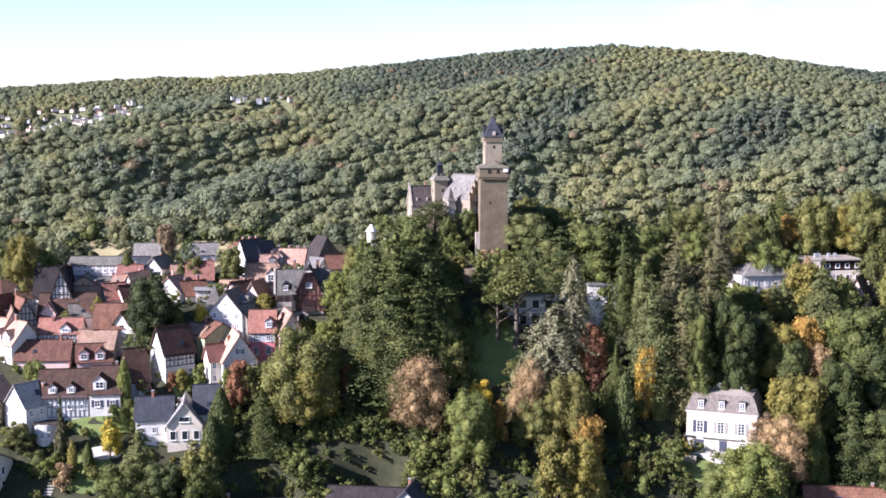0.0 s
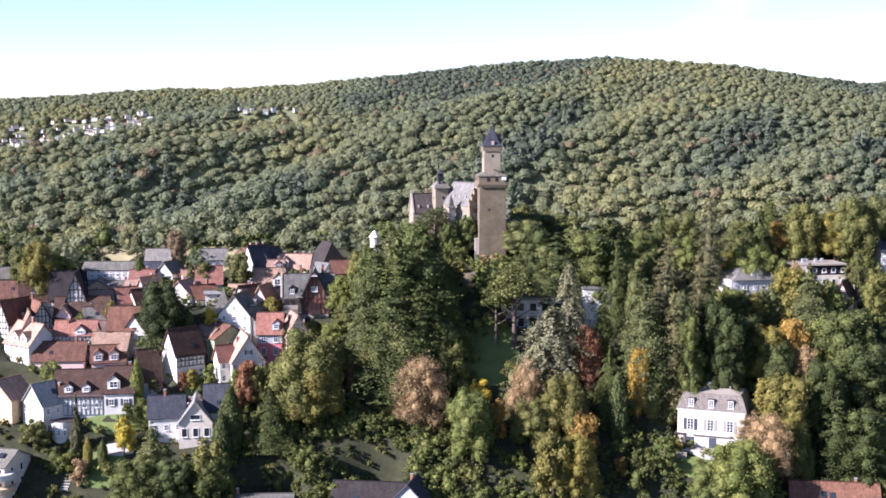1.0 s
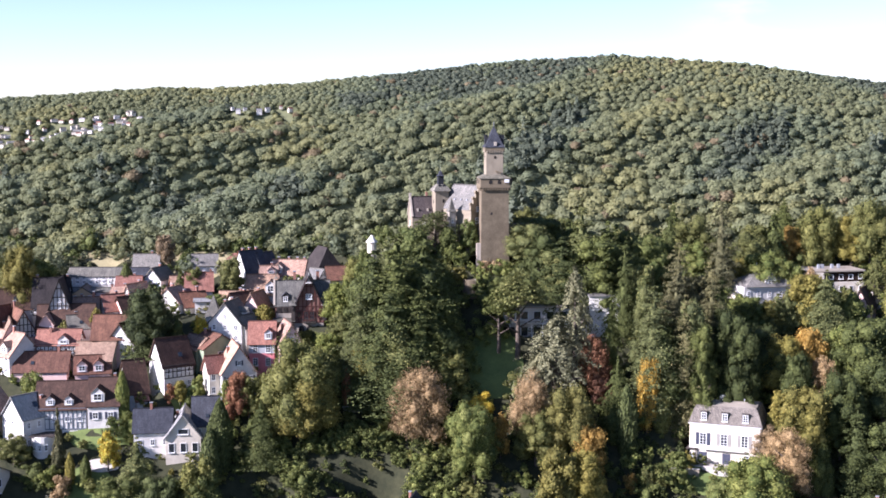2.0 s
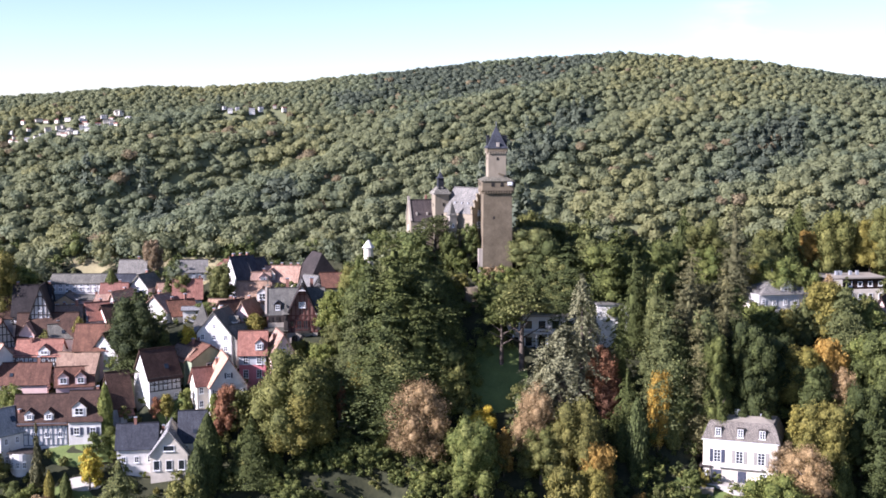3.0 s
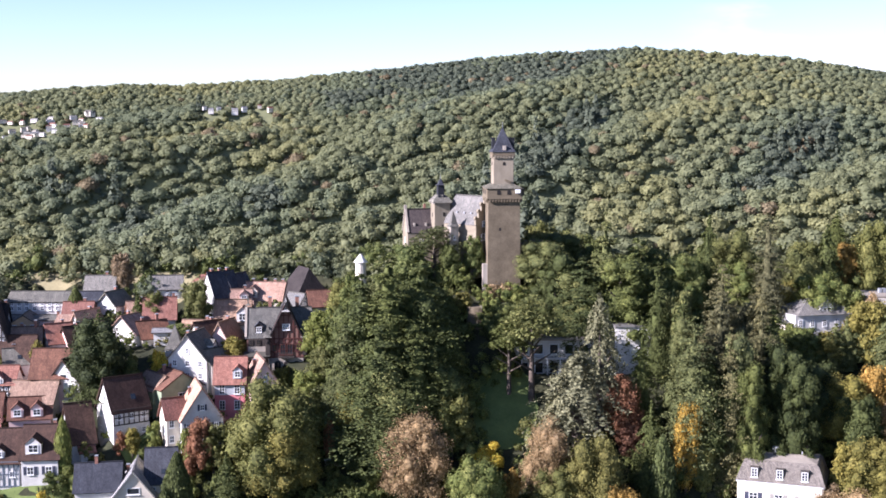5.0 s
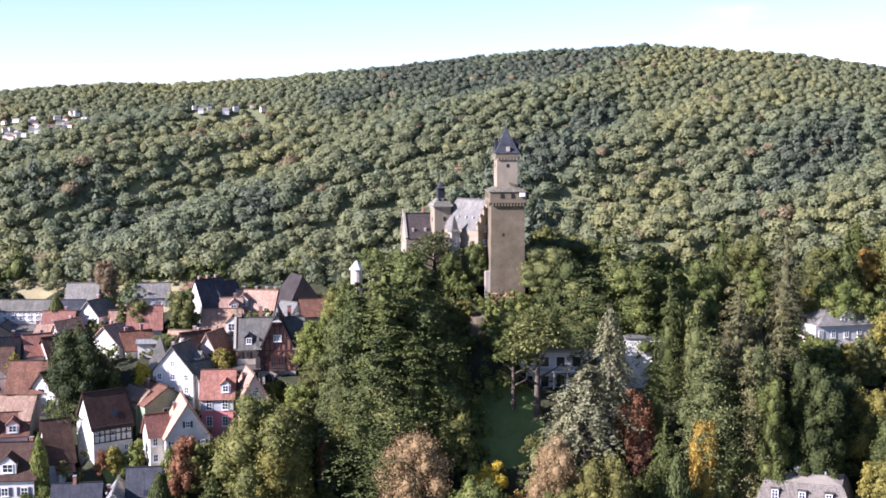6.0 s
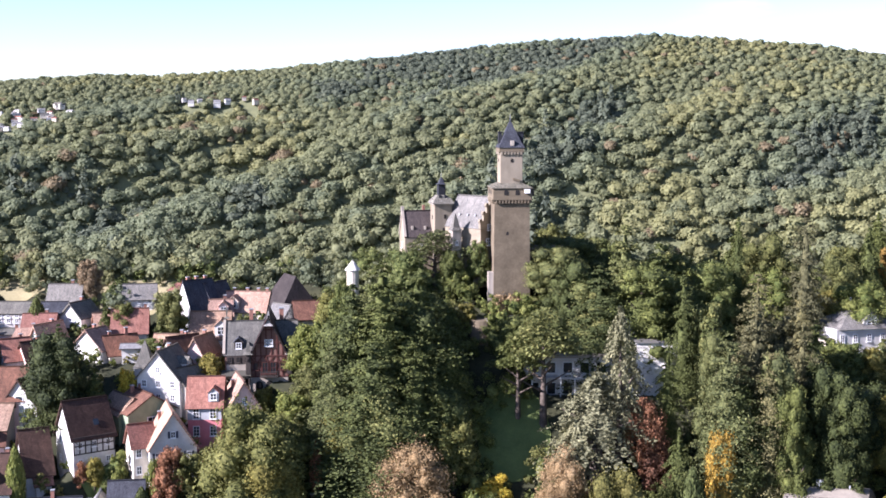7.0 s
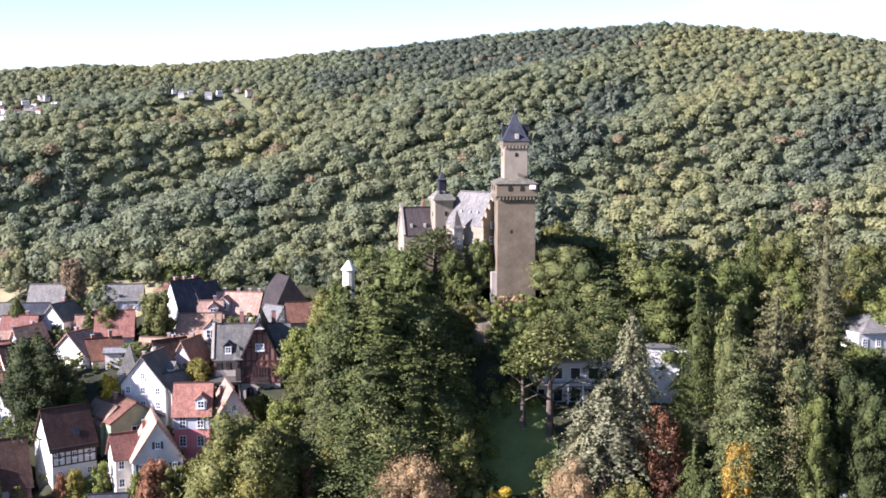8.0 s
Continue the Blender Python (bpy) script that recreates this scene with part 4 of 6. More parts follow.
house("long white two-storey block with grey-brown roof", -92.0, 293.9, 54.6, 1, 13.78, 6.5, 2.19, 1.9, "white", "slate_grey", win=(("f", 8, 2, 0.9, 0.9),), chimneys=(), over=0.3)
house("low grey roofed workshops", -92.1, 287.7, 52.0, 0, 10.70, 5.0, 1.6, 0.7, "grey", "slate_grey", chimneys=())
house("white house with steep brown roof", -79.7, 298.9, 56.8, 4, 6.39, 6.5, 1.92, 3.0, "white", "slate_mid", win=(("f", 3, 1, 1.0, 1.0),), chimneys=((0.2, 0.1),))
house("white gabled house with flower balcony", -75.2, 292.5, 54.0, 66, 6.0, 5.30, 2.18, 2.8, "white", "slate_grey", win=(("l", 3, 2, 0.7, 0.8),), chimneys=((0.2, 0.1),))
house("small white house with dark roof", -80.9, 295.2, 55.2, 4, 4.72, 5.0, 1.57, 1.8, "white", "slate", win=(("f", 2, 1, 0.9, 0.9),), chimneys=())
house("white villa half hidden by trees", -64.1, 298.4, 56.6, 10, 6.37, 6.5, 2.55, 2.6, "white", "slate_mid", win=(("f", 3, 2, 0.8, 0.9),), chimneys=())
house("white house with flat red roof in the woods", -54.5, 299.0, 59.4, 2, 6.20, 5.0, 1.30, 1.4, "white", "red", win=(("f", 3, 1, 0.8, 0.8),), chimneys=(), hip=0.4)
house("white villa at the edge of the wood", -118.2, 287.2, 51.8, 20, 3.97, 6.0, 3.66, 2.6, "white", "slate_grey", win=(("f", 2, 2, 0.9, 1.1), ("l", 2, 2, 0.8, 1.0)), chimneys=())
house("pink roofed house at the town edge", -102.0, 264.8, 39.9, 20, 4.16, 5.0, 3.0, 2.0, "cream", "orange", chimneys=(), pad=False)


# ---- apartment house with curved balconies ----
def apartments():
    x, y, z = -104.1, 228.9, 9.3
    t = thing("apartment_house", "cream apartment house with curved balconies and grey roof", "apartment house", x, y + 6, z, -14)
    gable_body(t, "cream", 11, 11, -4, 10.5, 2.6)
    gable_roof(t, "slate_grey", 11, 11, 10.5, 2.6, 0.5)
    for k, zz in enumerate((1.6, 5.0, 8.2)):
        bm = bmesh.new()
        bmesh.ops.create_cone(bm, cap_ends=True, segments=28, radius1=3.6, radius2=3.6, depth=1.3, matrix=Matrix.Translation((3.6, -4.6, zz)))
        me = bpy.data.meshes.new("balcony")
        bm.to_mesh(me)
        bm.free()
        me.materials.append(M["white" if k != 1 else "ochre"])
        part("balcony", me, t, "rounded balcony parapet")
        for off in (2.0, 4.2):
            window(t, face_pose("f", 11, 11, off, zz + 0.9), 1.5, 1.6, 0)
        window(t, face_pose("r", 11, 11, -2.5, zz + 0.6), 1.2, 1.8, 0)
        window(t, face_pose("r", 11, 11, 1.5, zz + 0.6), 1.2, 1.8, 0)
    for s0 in (-1, 1.2, 3.2):
        box("skylight", t, "glass", (s0, -2.6, 12.3), (1.3, 1.6, 0.15), rx=0.44)


apartments()

# round bay of the corner house and its parasol
t = thing("bay", "white semi-round bay with roof terrace", "bay", -91.3, 242.9, 21.9)
bm = bmesh.new()
bmesh.ops.create_cone(bm, cap_ends=True, segments=24, radius1=2.9, radius2=2.9, depth=8, matrix=Matrix.Translation((0, 2.4, 0.6)))
me = bpy.data.meshes.new("bay_wall")
bm.to_mesh(me)
bm.free()
me.materials.append(M["white"])
part("bay_wall", me, t)
box("terrace_floor", t, "timber", (0, 2.4, 4.65), (5.6, 5.0, 0.2))
for i in range(9):
    a = math.pi + math.pi * i / 8
    box("railing_post", t, "timber", (2.8 * math.cos(a), 2.4 + 2.8 * math.sin(a), 5.1), (0.08, 0.08, 0.9))
for a in (-30, -5, 22):
    window(t, pose(2.92 * math.sin(radians(a)), 2.4 - 2.92 * math.cos(radians(a)), 2.2, 0, 0, a), 0.8, 1.4, 1)
t = thing("parasol", "open white parasol on the roof terrace", "parasol", -94.7, 250.0, 26.0)
bm = bmesh.new()
bmesh.ops.create_cone(bm, cap_ends=True, segments=8, radius1=1.5, radius2=0.05, depth=0.6, matrix=Matrix.Translation((0, 1, 2.2)))
me = bpy.data.meshes.new("canopy")
bm.to_mesh(me)
bm.free()
me.materials.append(M["frame"])
part("canopy", me, t)
box("pole", t, "metal", (0, 1, 1.0), (0.08, 0.08, 2.4))


# ---- villas on the park side ----
def mansard_villa():
    x, y, z = 65.7, 241.3, 20.5
    L, W = 15.94, 11.0
    t = thing("mansard_villa", "cream-white villa with shuttered windows and grey mansard roof", "villa", x, y + W / 2, z, -20)
    PADS.append((x, y + W / 2, 9.0, z))
    wh = 9.0
    box("wall", t, "cream", (0, 0, wh / 2 - 2), (L, W, wh + 4), label="white rendered wall")
    box("cornice", t, "frame", (0, 0, wh + 0.05), (L + 0.5, W + 0.5, 0.3))
    box("string_course", t, "white", (0, 0, 3.4), (L + 0.16, W + 0.16, 0.2))
    a, b = L / 2 + 0.35, W / 2 + 0.35
    v, f = [], []
    rings = [(0, wh + 0.2), (0.35, wh + 1.0), (0.8, wh + 2.4), (1.3, wh + 3.6), (1.7, wh + 4.0)]
    for d, h in rings:
        v += [(-a + d, -b + d, h), (a - d, -b + d, h), (a - d, b - d, h), (-a + d, b - d, h)]
    for k in range(4):
        f += [(4 * k + i, 4 * k + (i + 1) % 4, 4 * k + 4 + (i + 1) % 4, 4 * k + 4 + i) for i in range(4)]
    f += [(3, 2, 1, 0), (16, 17, 18, 19)]
    part("mansard_roof", mesh_of("mansard_roof", v, f, M["slate_warm"], [(v[i][0] + v[i][1], v[i][2]) for q in f for i in q]), t, "curved grey slate mansard roof")
    hip_roof(t, "gravel", L - 2.8, W - 2.8, wh + 4.02, 0.5, L - 8, 0.0, "flat_top")
    for off in (-4.9, -0.2, 4.4):
        window(t, face_pose("f", L, W, off, 5.6), 1.6, 2.8, 3, "shutter_grey" if off > -3 else "shutter")
        d = box("dormer", t, "slate_warm", (off + 0.1, -W / 2 + 0.9, wh + 1.9), (1.5, 1.8, 2.0), label="slate dormer with white sash")
        d2 = window(t, pose(off + 0.1, -W / 2 - 0.02, wh + 1.85), 1.25, 1.75, 2)
        box("dormer_hood", t, "slate_warm", (off + 0.1, -W / 2 + 0.6, wh + 2.96), (1.7, 1.7, 0.12))
    for off, w in ((-4.9, 1.9), (0.4, 1.8)):
        ob = box("door", t, "shutter", (0, 0, 0), (1, 1, 1))
        ob.matrix_basis = face_pose("f", L, W, off, 1.3) @ Matrix.LocRotScale(Vector((0, 0, 0)), None, Vector((w, 0.16, 2.5)))
    window(t, face_pose("f", L, W, 4.8, 1.6), 1.4, 1.8, 2)
    for off in (-2.5, 2.5):
        window(t, face_pose("l", L, W, off, 5.6), 1.4, 2.4, 3)
    box("chimney", t, "metal", (-1.5, 1.0, wh + 5.0), (1.3, 1.0, 1.3))
    box("roof_vent", t, "metal", (1.2, 1.8, wh + 4.8), (1.3, 0.7, 0.6))
    for off in (3.4, 4.6):
        box("roof_vent", t, "metal", (off, 1.0, wh + 4.7), (0.25, 0.25, 0.7))
    box("balcony_slab", t, "white", (-0.2, -W / 2 - 0.5, 3.5), (9.5, 1.0, 0.25))
    box("terrace", t, "paving", (0, -W / 2 - 1.6, -0.9), (L + 3, 3.2, 2.0))
    box("porch_roof", t, "timber", (-7.3, -W / 2 + 1.0, 3.2), (2.6, 3.0, 0.3))
    for px in (-8.4, -6.4):
        box("porch_post", t, "timber", (px, -W / 2 - 0.3, 1.2), (0.2, 0.2, 4.0))


mansard_villa()
t = thing("closed_parasol", "closed white parasol on the villa terrace", "parasol", 56.4, 241.0, hill(56.4, 241.0))
box("pole", t, "metal", (0, 0, 1.2), (0.08, 0.08, 2.6))
bm = bmesh.new()
bmesh.ops.create_cone(bm, cap_ends=True, segments=9, radius1=0.42, radius2=0.06, depth=1.9, matrix=Matrix.Translation((0, 0, 2.6)))
for vv in bm.verts:
    vv.co.x *= 1 + 0.25 * noise.noise(vv.co * 4)
me = bpy.data.meshes.new("canopy")
bm.to_mesh(me)
bm.free()
me.materials.append(M["frame"])
part("canopy", me, t)


def twin_villa():
    x, y, z = 82.5, 281.3, 49.6
    t = thing("twin_villa", "white villa with grey hipped slate roofs and conservatory", "villa", x, y + 6, z, 14)
    PADS.append((x, y + 6, 9.5, z))
    box("wall", t, "white", (-1, 0, 1.5), (13.5, 10, 9))
    hip_roof(t, "slate_mid", 13.5, 10, 6.0, 3.6, 3.0)
    box("side_wall", t, "white", (7.2, -1.0, 0.5), (4.5, 8, 8))
    s = hip_roof(t, "slate_grey", 4.8, 8.2, 4.6, 2.8, 0.6)
    s.matrix_basis = Matrix.Translation((7.2, -1.0, 0))
    dormer(t, 0.4, -4.4, 6.0, 3.4, 1.7, "white", "slate_grey", 3.5)
    box("cupola", t, "slate_pale", (-1.4, 0.4, 9.8), (1.0, 1.0, 1.3), label="small pale roof cupola")
    box("cupola_tip", t, "metal", (-1.4, 0.4, 10.9), (0.15, 0.15, 1.2))
    for off in (-5.2, -2.4, 0.6, 3.6):
        for zz in (1.2, 4.2):
            window(t, face_pose("f", 13.5, 10, off - 1, zz), 1.0, 1.6, 2)
    for off in (-2.5, 2.5):
        window(t, pose(-1, 0, 0) @ face_pose("l", 13.5, 10, off, 4.0), 1.0, 1.6, 2)
    box("bow_wall", t, "cream", (-8.4, -1.6, 0.5), (2.6, 6, 7))
    box("bow_roof", t, "slate_pale", (-8.4, -1.6, 4.15), (3.0, 6.4, 0.3))
    box("conservatory", t, "slate_pale", (4.4, -6.0, 2.3), (5.0, 3.0, 0.2), rx=0.3, label="pale glazed lean-to roof")
    box("conservatory_wall", t, "frame", (4.4, -5.8, -0.2), (4.8, 2.6, 4.4))
    chimney(t, 2.6, 1.0, 8.4)


twin_villa()


def flat_block():
    x, y, z = 101.3, 286.1, 51.4
    t = thing("apartment_block", "cream apartment block with dark mansard floor and flat roof", "apartment block", x, y + 7, z - 2.2, 9)
    PADS.append((x, y + 7, 10.0, z))
    L, W = 15.91, 9.0
    box("wall", t, "cream", (0, 0, 2.2), (L, W, 9))
    box("attic", t, "brown", (1.5, 0, 8.0), (L - 3, W - 0.8, 2.8), label="dark tiled attic storey")
    box("roof_plate", t, "gravel", (0.0, 0, 9.55), (L + 0.4, W + 0.4, 0.35), label="pale gravel flat roof")
    box("stair_head", t, "cream", (-L / 2 + 2.2, -0.6, 7.4), (4.6, W + 0.3, 3.6))
    for k in range(6):
        for zz in (1.5, 4.9):
            window(t, face_pose("f", L, W, -6.5 + 2.7 * k, zz), 1.2, 1.5, 0)
        if k > 1:
            ob = window(t, face_pose("f", L, W - 0.8, -6.5 + 2.7 * k, 8.0), 1.2, 1.2, 0)
    for px in (-2.5, -1.5, 1.2, 3.0):
        box("roof_vent", t, "metal", (px, 0.5, 10.2), (0.7, 0.7, 1.1))


flat_block()
house("salmon gabled house with dark roof", 106.3, 275.7, 47.4, 62, 8.0, 5.24, 3.78, 4.6, "rose", "brown",
      gable_win=(("l", 0.1, 0, 1.2, 1.2),), win=(("l", 2, 1, 1.2, 1.4),), chimneys=())
house("white villa behind tall trees", 124.0, 297.0, 57.5, 4, 5.44, 7.0, 4.16, 2.6, "white", "slate", win=(("f", 3, 2, 0.9, 1.2),), chimneys=())
house("long dark roofed bungalow", 115.8, 284.0, 50.6, 2, 9.03, 6.0, 2.11, 2.4, "cream", "brown", win=(("f", 5, 1, 1.0, 1.0),), chimneys=())


def modern_villa():
    x, y, z = 31.6, 271.5, 44.4
    t = thing("modern_villa", "long white flat-roofed villa half hidden by cedars", "villa", x, y + 6, z + 0.5, 0)
    PADS.append((x - 6, y + 6, 8, z))
    PADS.append((x + 6, y + 6, 8, z))
    box("east_wall", t, "white", (9.0, 0, 2.6), (8.5, 9, 14), label="tall white plain wall")
    box("east_roof", t, "slate_pale", (9.0, 0, 9.75), (9.2, 9.8, 0.4))
    box("west_wall", t, "white", (-6.0, 0.5, 2.0), (21, 8, 9))
    box("west_roof", t, "gravel", (-6.0, 0.5, 6.7), (21.8, 9.0, 0.4))
    box("roof_lantern", t, "slate_grey", (-12.0, 0.5, 7.8), (3.5, 3.0, 2.2))
    for i in range(6):
        window(t, pose(-14.5 + 3.2 * i, -3.52, 4.6), 1.9, 2.2, 0)
        window(t, pose(-14.5 + 3.2 * i, -3.52, 0.6), 1.9, 2.4, 0)
    box("balcony_slab", t, "white", (-6, -4.6, 2.9), (20, 2.2, 0.3))
    for i in range(8):
        box("post", t, "frame", (-15 + 2.7 * i, -5.4, 0.6), (0.25, 0.25, 4.6))
    for dx, zz in ((12.4, 8.0), (12.4, 4.5)):
        window(t, pose(dx, -4.52, zz), 1.4, 1.6, 0)
    box("side_stair", t, "timber", (13.4, -2.0, 7.2), (0.3, 3.0, 3.4))


modern_villa()

# ---- roofs at the foot of the slope ----
house("dark corrugated tile roof with skylight and chimney", -16.1, 226.0, 6.9, -7, 17.74, 10.5, 4.0, 4.6, "cream", "charcoal",
      chimneys=(), skylights=((-3.5, 0.3, 1.5),), over=0.5)
house("black cross gable roof of the lower house", -6.9, 224.0, 7.8, 78, 9.0, 9.5, 4.2, 4.8, "grey", "slate", chimneys=((0.35, 0.1),), pad=False)
house("low grey roof with white gable wall", -41.0, 227.0, 7.7, 3, 12.78, 7.0, 3.5, 1.7, "white", "slate_grey", chimneys=((-0.48, 0.0),))
house("weathered red tiled roof with blue skylights", 90.2, 226.0, 7.3, -9, 19.52, 9.0, 4.0, 4.2, "cream", "rust",
      chimneys=((0.25, 0.05),), skylights=((-2.6, 0.42, 1.5), (-0.6, 0.4, 1.3)))

# ---- ground: garden slope, old town, castle mound and wooded hill, one sheet ----
xs = [-3000, -1500, -800, -450] + [-300 + 10 * i for i in range(12)] + [-180 + 2.5 * i for i in range(145)] + [190 + 10 * i for i in range(12)] + [450, 800, 1500, 3000]
ys = [-1200, -400, -100, 60, 110, 150, 180, 200] + [206 + 1.5 * i for i in range(74)] + [318 + 3 * i for i in range(30)] + [420, 480, 560, 700, 1000, 1800, 4000]
gv = [(x, y, hill(x, y)) for y in ys for x in xs]
nx = len(xs)
gf = [(j * nx + i, j * nx + i + 1, (j + 1) * nx + i + 1, (j + 1) * nx + i) for j in range(len(ys) - 1) for i in range(nx - 1)]
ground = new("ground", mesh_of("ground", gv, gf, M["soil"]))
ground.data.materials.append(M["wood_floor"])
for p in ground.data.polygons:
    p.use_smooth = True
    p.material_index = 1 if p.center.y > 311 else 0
tagged(ground, "earth and undergrowth of the hillside, darkened for tree shade", "ground", kind="structure")

# ---- lawns, meadow and garden paths on the slope ----
def patch(name, label, mat, x, y, rx, ry, lift=0.12, seed=0):
    """A grassy or paved patch that follows the ground, with an uneven rim."""
    v, f, rings, spokes = [(x, y, hill(x, y) + lift)], [], 8, 36
    for i in range(1, rings + 1):
        for j in range(spokes):
            a = 2 * math.pi * j / spokes
            k = i / rings * (1 + 0.12 * noise.noise(Vector((math.cos(a) * 2, math.sin(a) * 2, seed))))
            px, py = x + rx * k * math.cos(a), y + ry * k * math.sin(a)
            v.append((px, py, hill(px, py) + lift))
    for j in range(spokes):
        f.append((0, 1 + j, 1 + (j + 1) % spokes))
    for i in range(rings - 1):
        for j in range(spokes):
            a, b = 1 + i * spokes + j, 1 + i * spokes + (j + 1) % spokes
            f.append((a, a + spokes, b + spokes, b))
    ob = new(name, mesh_of(name, v, f, M[mat]))
    for p in ob.data.polygons:
        p.use_smooth = True
    return tagged(ob, label, "ground", kind="structure")


patch("lawn_1", "shaded green lawn of the castle park", "lawn", 12.5, 263, 7, 8, 0.2, 1)
patch("lawn_2", "sunny garden lawn by the timbered house", "lawn", -79, 249, 8, 5, 0.15, 2)
patch("lawn_3", "small garden lawn below the yellow tree", "lawn", -80, 237, 6, 4, 0.15, 3)
patch("lawn_4", "lawn terrace before the white villa", "lawn", 60, 240, 11, 5, 0.2, 4)
patch("lawn_5", "little lawn beside the red roofed house", "lawn", -62, 257, 4, 3, 0.15, 5)
patch("lawn_6", "grass below the russet tree", "lawn", -12, 254.5, 7, 2.5, 0.2, 6)
patch("meadow_1", "dry meadow at the edge of the town", "field", -64, 305, 16, 7, 0.25, 7)
patch("meadow_2", "pale fallow strip under the wood", "field", -88, 309, 14, 4, 0.25, 8)
patch("path_1", "pale paved garden path", "paving", -77, 241, 4, 1.4, 0.25, 9)

# ---- distant settlement on the hillside ----
def far_house(name, x, y, w, wall, roof, yaw):
    z = hill(x, y)
    t = thing(name, "small distant white house on the wooded hillside", "house", x, y, z, yaw, "distant houses")
    gable_body(t, wall, w, w * 0.7, -1.0, w * 0.42, w * 0.28)
    gable_roof(t, roof, w, w * 0.7, w * 0.42, w * 0.28, 0.06, 0.08)
    for i in range(3):
        ob = box("window", t, "glass", (0, 0, 0), (1, 1, 1))
        ob.matrix_basis = face_pose("f", w, w * 0.7, (i - 1) * w * 0.28, w * 0.22) @ Matrix.Diagonal((w * 0.12, 0.04, w * 0.16, 1))
    return t


far_rng = random.Random(4)
clear_plots = []
types = [far_house("house", -400.0, 420, 2.4, "white", "slate_pale", 0), far_house("house", -404.0, 420, 2.0, "cream", "red", 0), far_house("house", -408.0, 420, 2.8, "cream", "slate_grey", 0)]
for i in range(90):
    u = far_rng.random()
    x = -166 + 72 * u + far_rng.uniform(-4, 4)
    y = 345 + 7 * u + far_rng.uniform(-4, 4)
    m = pose(x, y, hill(x, y) + 0.75, 0, 0, far_rng.uniform(-40, 40))
    copy_thing(types[i % 3], m @ Matrix.Diagonal((far_rng.uniform(0.5, 0.95), 0.6, far_rng.uniform(0.35, 0.55), 1)))
    clear_plots.append((x, y))
for x, y, s in ((-62.2, 351.2, 1.0), (-60.2, 352.0, 0.8), (-55.9, 351.6, 1.2), (-53.4, 352.4, 1.0), (-46.6, 352.8, 1.1), (-49.5, 353.6, 0.8), (-64.1, 352.4, 0.7)):
    copy_thing(types[1 if x > -52 else 0], pose(x, y, hill(x, y) + 0.9, 0, 0, x * 7 % 40) @ Matrix.Scale(s * 0.58, 4))
    clear_plots.append((x, y))
for t in types:
    for o in list(t.children_recursive) + [t]:
        bpy.data.objects.remove(o)


# ---- garden stairs, fences and low walls ----
t = thing("garden_stairs", "weathered stone garden stairs up the slope", "stairs", -88.0, 233.1, 13.3)
for i in range(12):
    box("step", t, "paving", (0.1 * i, 0.62 * i, 0.46 * i - 0.3), (1.9, 0.75, 0.7))
for u, x, y, z, w, yaw in ((0, 4.1, 242.3, 22.8, 7.0, -8), (1, -40.4, 240.5, 21.4, 6.0, 25)):
    t = thing("garden_fence", "low pale wooden fence rail in the garden", "fence", x, y, hill(x, y), yaw)
    n = 6
    for i in range(n):
        box("post", t, "paving", (-w / 2 + w * i / (n - 1), 0, 0.5), (0.14, 0.14, 1.4))
    for zz in (0.6, 1.05):
        box("rail", t, "paving", (0, -0.1, zz), (w, 0.06, 0.16))
for x, y, z, w, yaw in ((-59.9, 254.7, 32.4, 9.0, 10), (-19.4, 252.6, 30.8, 8.0, 8), (54.2, 239.7, 20.7, 7.0, -10)):
    t = thing("terrace_wall", "rough stone garden retaining wall", "wall", x, y, hill(x, y), yaw)
    box("masonry", t, "stone_mid", (0, 0, 0), (w, 0.6, 2.0))
    box("coping", t, "paving", (0, 0, 1.06), (w + 0.2, 0.8, 0.14))

# ---- woods on the hill: many uneven crowns, one sheet of stuff ----
def ico(sub):
    bm = bmesh.new()
    bmesh.ops.create_icosphere(bm, subdivisions=sub, radius=1.0)
    v = np.array([p.co[:] for p in bm.verts])
    f = np.array([[q.index for q in p.verts] for p in bm.faces])
    bm.free()
    return v, f


ICO1, ICO2 = ico(1), ico(2)


def quads(rng, centres, normals, size, droop=0.0, loose=0.52):
    """Leaf clumps: small ragged blades round the centres, facing loosely along the normals."""
    k = len(centres)
    nrm = normals + rng.normal(0, loose, (k, 3))
    nrm /= np.linalg.norm(nrm, axis=1, keepdims=True) + 1e-9
    ref = rng.normal(0, 1, (k, 3))
    a = np.cross(nrm, ref)
    a /= np.linalg.norm(a, axis=1, keepdims=True) + 1e-9
    b = np.cross(nrm, a)
    s = (size * rng.uniform(0.6, 1.5, k))[:, None]
    p0 = centres - a * s * 1.1 - b * s * 0.7
    p1 = centres + a * s * 1.2 - b * s * rng.uniform(0.2, 0.9, (k, 1))
    p2 = centres + a * s * rng.uniform(-0.5, 0.5, (k, 1)) + b * s * 1.3
    v = np.stack([p0, p1, p2], 1).reshape(-1, 3)
    if droop:
        v[:, 2] -= droop * rng.uniform(0, 1, len(v))
    f = np.arange(3 * k).reshape(-1, 3)
    return v, f


